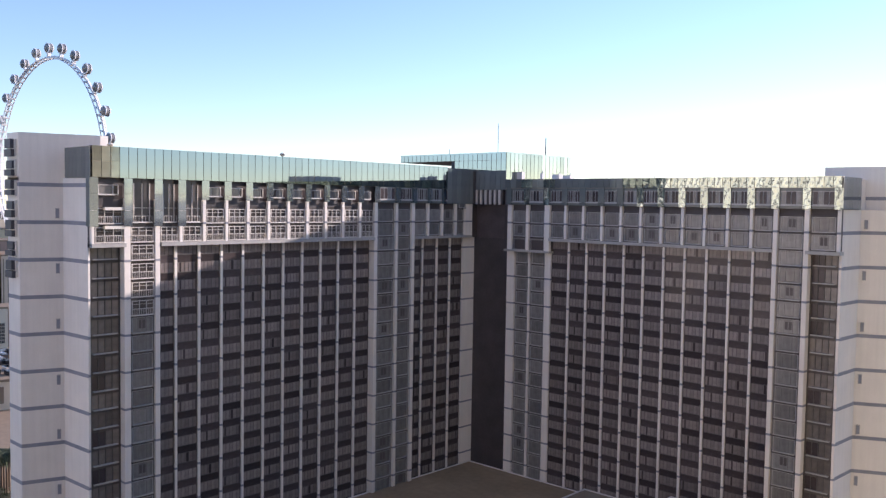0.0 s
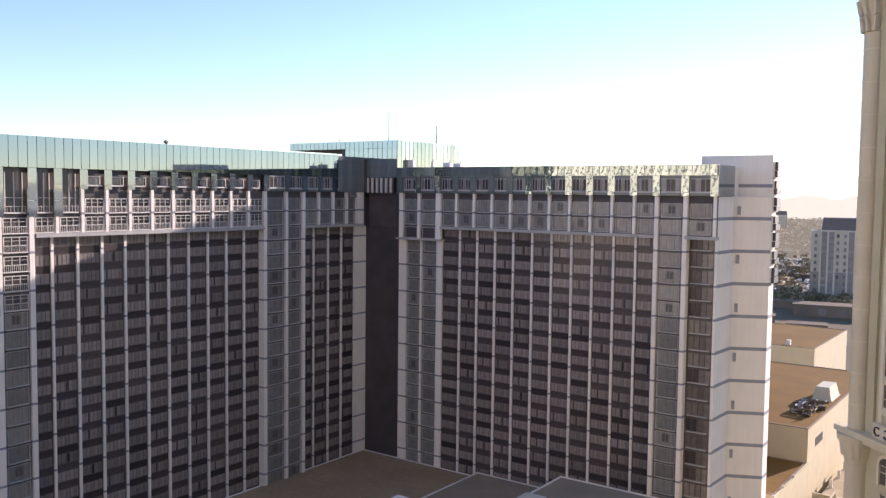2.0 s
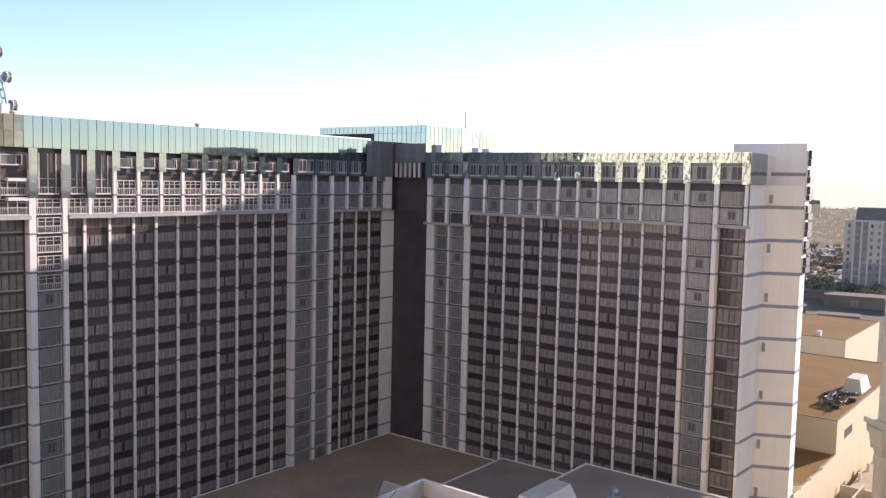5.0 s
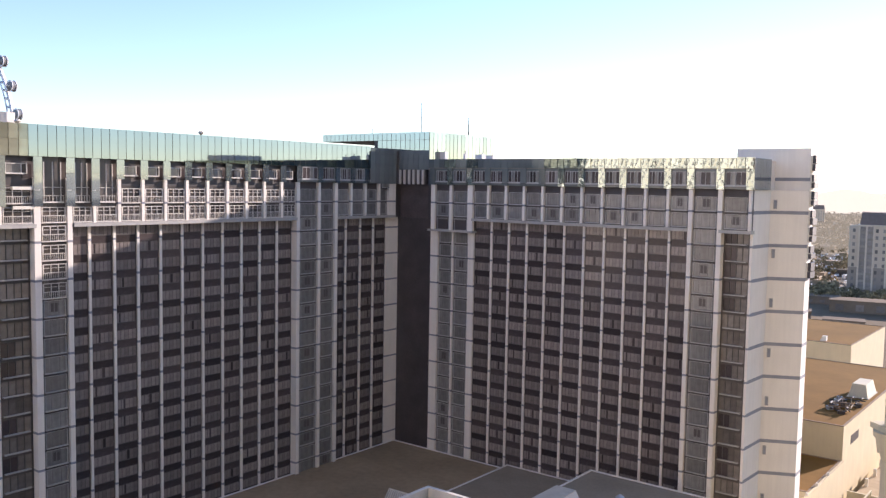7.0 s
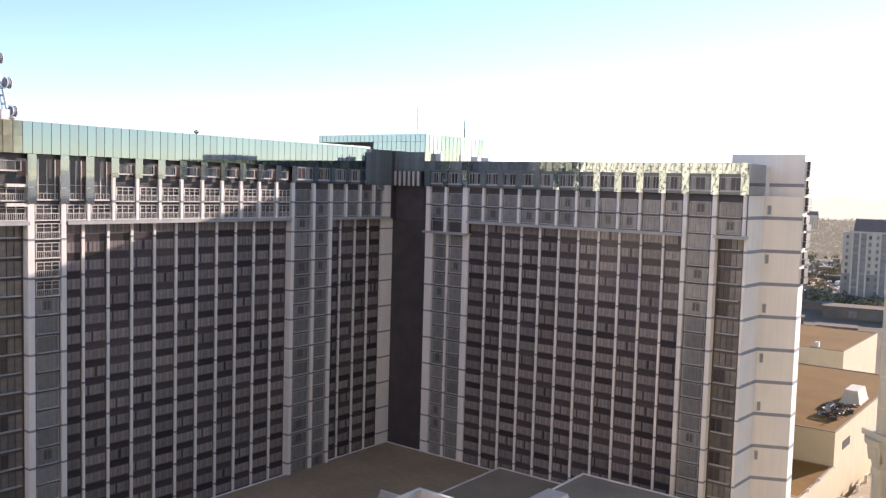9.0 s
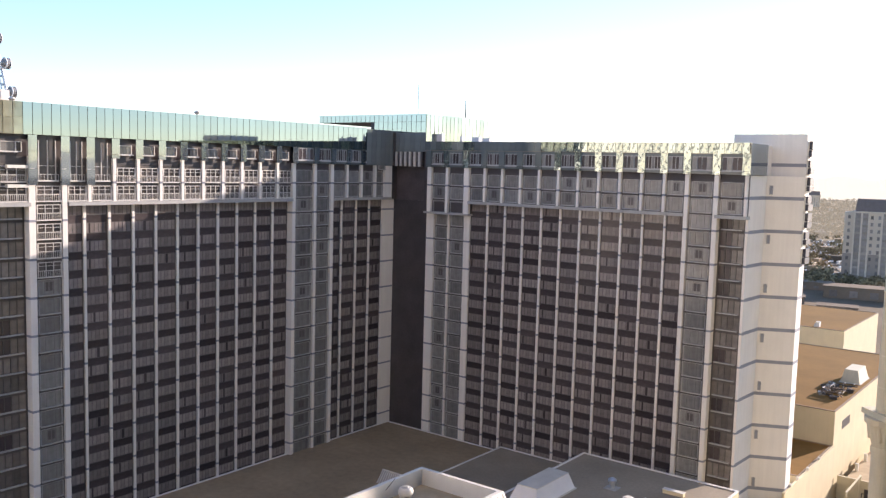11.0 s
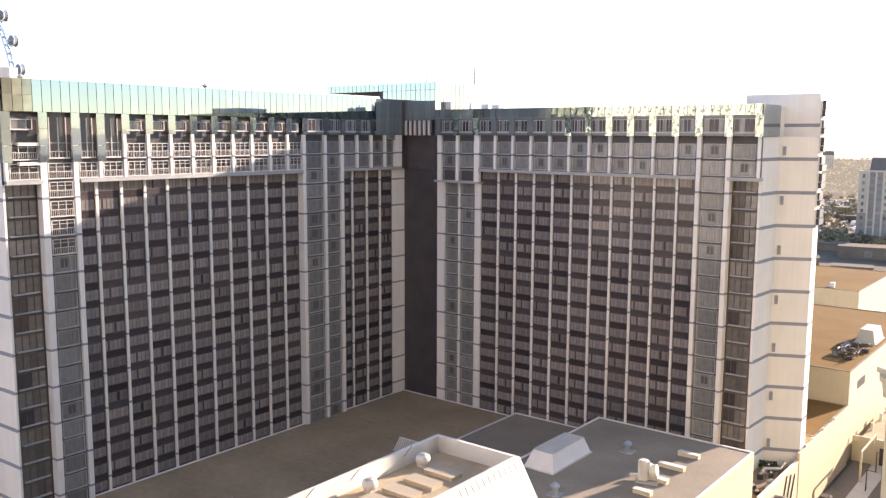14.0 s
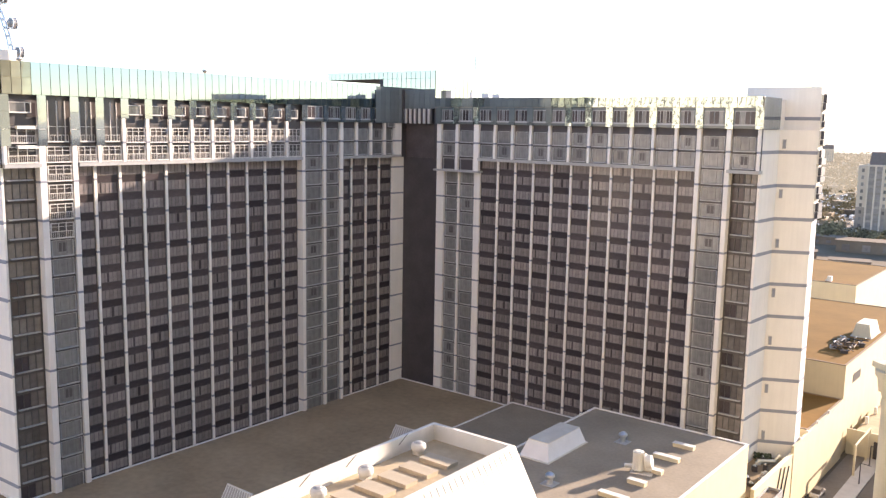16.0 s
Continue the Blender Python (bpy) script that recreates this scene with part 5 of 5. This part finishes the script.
for i in range(260):
    az, d = rng.uniform(12.3, 17), rng.uniform(560, 1000)
    x, y = polar(az, d)
    box(bm, x - 1, x + 1, y - 2.2, y + 2.2, GZ + 0.3, GZ + 1.5, rng.randrange(2))
solid("far_cars", bm, (PAINT[2], UNIT), "rows of parked cars glinting far off", "cars", kind="stuff")
bm = B()
a, b = polar(18, 690), polar(9, 620)
prism(bm, [(a[0], a[1] - 12), (b[0], b[1] - 12), (b[0], b[1] + 12), (a[0], a[1] + 12)], GZ, GZ + 0.5)
solid("road_2", bm, EDGE, "pale wide road crossing the far city", "road", kind="structure")
bm = B()
a, b = polar(19, 400), polar(9, 400)
prism(bm, [polar(19, 330), polar(8, 330), polar(8, 555), polar(19, 555)], GZ, GZ + 0.3)
solid("car_park", bm, LOT, "dark asphalt car park", "car park", kind="structure")


for az, d, w, e, h in ((14.4, 548, 26, 6, 4.0), (11.4, 520, 40, 8, 6.0), (15.5, 480, 14, 5, 3.5), (12.8, 455, 18, 5, 3.5)):
    x, y = polar(az, d)
    t = thing("low_building", "low grey building with a flat roof in the far car park", "building", "low buildings", at=(x, y, GZ + 0.3), turn=az)
    bm = B()
    box(bm, -w / 2, w / 2, -e, e, 0, h)
    part("wall", bm, LOWR, t)
    bm = B()
    box(bm, -w / 2 - 0.4, w / 2 + 0.4, -e - 0.4, e + 0.4, h, h + 0.6)
    part("roof", bm, LOWR, t)
    for i in range(4):
        bm = B()
        a = -w / 2 + w * (i + 0.3) / 4
        box(bm, a, a + w / 10, -e - 0.08, -e, 1.0, h - 1.5)
        part("window", bm, FARPANE, t)


def ridge_line(az0, az1, d, hi, seed, rough=1.0):
    bm = B()
    rows = []
    n = 90
    for i in range(n + 1):
        az = az0 + (az1 - az0) * i / n
        h = hi * (0.55 + rough * (0.45 * noise.noise((az * 0.35, seed, 0)) + 0.22 * noise.noise((az * 1.3, seed, 3)) + 0.08 * noise.noise((az * 4.1, seed, 5))))
        x, y = polar(az, d)
        x2, y2 = polar(az, d + 120)
        x3, y3 = polar(az, d + 250)
        rows.append([bm.verts.new(p) for p in ((x, y, GZ - 5), (x2, y2, GZ + max(h, 6)), (x3, y3, GZ - 5))])
    for i in range(n):
        for j in range(2):
            bm.faces.new((rows[i][j], rows[i + 1][j], rows[i + 1][j + 1], rows[i][j + 1]))
    return bm


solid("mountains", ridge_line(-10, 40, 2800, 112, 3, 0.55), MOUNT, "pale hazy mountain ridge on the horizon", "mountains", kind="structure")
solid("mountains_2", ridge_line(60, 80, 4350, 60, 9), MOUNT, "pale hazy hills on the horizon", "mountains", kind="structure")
solid("mountains_3", ridge_line(-95, -12, 2800, 130, 6), MOUNT, "pale hazy hills on the north-east horizon", "mountains", kind="structure")

# skyline to the north-east, seen in the mirror glass
rng = random.Random(31)
for i in range(26):
    x, y = polar(-rng.uniform(24, 78), rng.uniform(420, 1300))
    w, dd, h = rng.uniform(10, 32), rng.uniform(8, 16), rng.choice((22, 30, 40, 62, 74, 82)) * rng.uniform(0.85, 1.12)
    t = thing("city_block", "pale hazy city block on the north-east skyline", "building", "city blocks", at=(x, y, 0), turn=rng.uniform(0, 90))
    bm = B()
    box(bm, -w, w, -dd, dd, GZ, GZ + h)
    part("wall", bm, TOWERW, t)
    bm = B()
    box(bm, -w * 0.6, w * 0.4, -dd * 0.6, dd * 0.6, GZ + h, GZ + h + rng.uniform(2, 6))
    part("roof_house", bm, FARROOF, t)

# ---- distance, seen past the left wing ----
def left_block(name, az, d, w, dep, z0, z1, m, label, cat, wins=0):
    x, y = polar(az, d)
    t = thing(name, label, cat, at=(x, y, 0), turn=az)
    bm = B()
    box(bm, -w / 2, w / 2, 0, dep, z0, z1)
    part("wall", bm, m, t)
    bm = B()
    box(bm, -w / 2 - 0.3, w / 2 + 0.3, -0.3, dep + 0.3, z1, z1 + 0.8)
    part("roof", bm, EDGE, t)
    for i in range(wins):
        bm = B()
        a = -w / 2 + w * (i + 0.5) / wins
        box(bm, a - w / wins * 0.12, a + w / wins * 0.12, -0.15, 0.0, z0 + 2, z1 - 1.5)
        part("pilaster", bm, EDGE, t)
    return t


BRICK = mat("red_brown_facade", (0.36, 0.25, 0.20), 0.8, vary=0.12, scale=0.1)
left_block("garage", 70.3, 295, 26, 60, GZ, 13.2, SAND, "cream garage wall with dark pilasters", "garage", 5)
left_block("theatre", 70.5, 424, 40, 26, GZ, 19.6, BRICK, "low red-brown theatre block with a pale portal", "building", 6)
portal = left_block("portal", 70.22, 418, 4.3, 3, GZ, 21.6, SAND, "tall cream portal with a dark grid opening", "portal", 0)
for i in range(3):
    for k in range(6):
        bm = B()
        box(bm, -0.95 + 0.66 * i, -0.42 + 0.66 * i, -0.12, 0.0, 6.5 + 1.5 * k, 7.7 + 1.5 * k)
        part("grid_opening", bm, MULLION, portal)
left_block("brown_hotel", 70.95, 520, 9, 30, GZ, 39.6, TOWERW, "grey-brown far hotel block with tall ribs", "hotel", 4)
left_block("brown_hotel", 69.75, 520, 9, 30, GZ, 38.2, TOWERW, "grey-brown lower far hotel block", "hotel", 4)
left_block("red_hotel", 70.4, 545, 14, 30, GZ, 37.0, BRICK, "red-brown far hotel block in shade", "hotel", 3)
left_block("casino_block", 70.4, 575, 36, 30, GZ, 43.5, BRICK, "dark brown far block with a broad flat roof", "building", 3)
left_block("far_block", 70.4, 640, 34, 30, GZ, 48.5, CREAM, "cream far hotel block with a flat roof", "hotel", 5)
bm = B()
prism(bm, [polar(73, 240), polar(67, 240), polar(67, 292), polar(73, 292)], GZ, GZ + 0.3)
solid("pavement", bm, EDGE, "tan open forecourt paving", "paving", kind="structure")
bm = B()
for i in range(40):
    az, d = rng.uniform(69.5, 72.0), rng.uniform(300, 345)
    x, y = polar(az, d)
    box(bm, x - 2, x + 2, y - 1, y + 1, 14.0, 15.4, rng.randrange(2))
solid("parked_cars", bm, PAINT[:2], "cars parked on the garage roof", "cars", kind="stuff")
x, y = polar(70.68, 278)
car((x, y, GZ), 60, PAINT[2], "white car crossing an open forecourt")


def palm(x, y, h, seed):
    r = random.Random(seed)
    t = thing("palm_tree", "tall palm with a thin trunk and drooping fronds", "palm", "palms", at=(x, y, GZ))
    bm = B()
    cyl(bm, 0, 0, 0, h, 0.28, 0.18, 7)
    part("trunk", bm, BARK, t)
    bm = B()
    for i in range(26):
        a, up = r.uniform(0, 6.283), r.uniform(-0.3, 0.9)
        d = Vector((math.cos(a), math.sin(a), 0))
        s = Vector((-math.sin(a), math.cos(a), 0))
        prev = None
        for k in range(6):
            q = k / 5
            c = d * (2.6 * q) + Vector((0, 0, h + 1.6 * up * q - 2.4 * q * q))
            w = 0.32 * (1 - 0.8 * q)
            row = [bm.verts.new(c - s * w), bm.verts.new(c + Vector((0, 0, 0.12))), bm.verts.new(c + s * w)]
            if prev:
                bm.faces.new((prev[0], prev[1], row[1], row[0]))
                bm.faces.new((prev[1], prev[2], row[2], row[1]))
            prev = row
    part("crown", bm, LEAF, t)
    return t


for i in range(16):
    x, y = polar(69.2 + 0.14 * i + rng.uniform(-0.05, 0.05), rng.uniform(209, 219))
    palm(x, y, rng.uniform(8.2, 9.3), i)
bm = B()
for i in range(26):
    x, y = polar(rng.uniform(69.0, 72.0), rng.uniform(186, 212))
    clump(bm, x, y, GZ + 1.2, rng.uniform(1.0, 2.2), 40, rng)
solid("shrubs", bm, LEAF, "dark shrubs and low trees below the palms", "shrubs", kind="stuff")

# ---- observation wheel ----
wx, wy = polar(67.6, 660)
wheel = thing("observation_wheel", "tall white observation wheel with round glass cabins", "wheel", at=(wx, wy, 91.0), turn=4)
RW = 75.5
bm = B()
n, m = 112, 8
vs = [[bm.verts.new(((RW + 0.8 * math.cos(2 * math.pi * j / m)) * math.cos(2 * math.pi * i / n), 0.8 * math.sin(2 * math.pi * j / m), (RW + 0.8 * math.cos(2 * math.pi * j / m)) * math.sin(2 * math.pi * i / n))) for j in range(m)] for i in range(n)]
for i in range(n):
    for j in range(m):
        bm.faces.new((vs[i][j], vs[(i + 1) % n][j], vs[(i + 1) % n][(j + 1) % m], vs[i][(j + 1) % m]))
part("rim", bm, STEEL, wheel)
for s in (-2.2, 2.2):
    bm = B()
    for i in range(n):
        a0, a1 = 2 * math.pi * i / n, 2 * math.pi * (i + 1) / n
        q = [(RW - 1.2) * math.cos(a0), (RW - 1.2) * math.sin(a0), (RW - 1.2) * math.cos(a1), (RW - 1.2) * math.sin(a1)]
        v = [bm.verts.new(p) for p in ((q[0], s - 0.3, q[1]), (q[0], s + 0.3, q[1]), (q[2], s + 0.3, q[3]), (q[2], s - 0.3, q[3]),
                                       (q[0] * 1.008, s - 0.3, q[1] * 1.008), (q[0] * 1.008, s + 0.3, q[1] * 1.008), (q[2] * 1.008, s + 0.3, q[3] * 1.008), (q[2] * 1.008, s - 0.3, q[3] * 1.008))]
        for f in ((0, 1, 2, 3), (4, 7, 6, 5), (0, 4, 5, 1), (3, 2, 6, 7), (0, 3, 7, 4), (1, 5, 6, 2)):
            bm.faces.new([v[k] for k in f])
    part("rim_rail", bm, STEEL, wheel)
bm = B()
box(bm, -0.6, 0.6, -2.4, 2.4, -1.4, -0.6)
tie = mesh("rim_tie", bm, STEEL)
for i in range(84):
    a = 2 * math.pi * i / 84
    o = part("rim_tie", tie, None, wheel)
    o.matrix_local = Matrix.Rotation(-a, 4, "Y") @ pose(RW, 0, 0, 0, 90, 0)
bm = B()
bmesh.ops.create_uvsphere(bm, u_segments=16, v_segments=10, radius=3.3)
pod = mesh("cabin", bm, POD, smooth=True)
bm = B()
for s in (-1.3, 1.3):
    bmesh.ops.create_cone(bm, cap_ends=True, segments=20, radius1=3.5, radius2=3.5, depth=0.5, matrix=pose(0, s, 0, 90, 0, 0))
ringm = mesh("cabin_ring", bm, STEEL)
bm = B()
box(bm, -0.9, 0.9, -1.2, 1.2, -6.4, -3.0)
arm = mesh("cabin_mount", bm, STEEL)
for i in range(28):
    a = 2 * math.pi * (i - 0.05) / 28
    o = part("cabin", pod, None, wheel)
    o.matrix_local = Matrix.Rotation(-a + math.pi / 2, 4, "Y") @ pose(0, 0, RW + 6.2)
    part("cabin_ring", ringm, None, o)
    part("cabin_mount", arm, None, o)
hub = B()
cyl(hub, 0, 0, -4, 4, 3.0, None, 20)
h = part("hub", hub, STEEL, wheel)
h.matrix_local = pose(0, 0, 0, 90, 0, 0)
for s in (-1, 1):
    bm = B()
    prism(bm, [(s * 22 - 1.2, s * 10 - 1.2), (s * 22 + 1.2, s * 10 - 1.2), (s * 22 + 1.2, s * 10 + 1.2), (s * 22 - 1.2, s * 10 + 1.2)], GZ - 91, 0, 0,
          [(-1, s * 5 - 1), (1, s * 5 - 1), (1, s * 5 + 1), (-1, s * 5 + 1)])
    part("leg", bm, STEEL, wheel)
    bm = B()
    prism(bm, [(-s * 22 - 1.2, s * 10 - 1.2), (-s * 22 + 1.2, s * 10 - 1.2), (-s * 22 + 1.2, s * 10 + 1.2), (-s * 22 - 1.2, s * 10 + 1.2)], GZ - 91, 0, 0,
          [(-1, s * 5 - 1), (1, s * 5 - 1), (1, s * 5 + 1), (-1, s * 5 + 1)])
    part("leg", bm, STEEL, wheel)
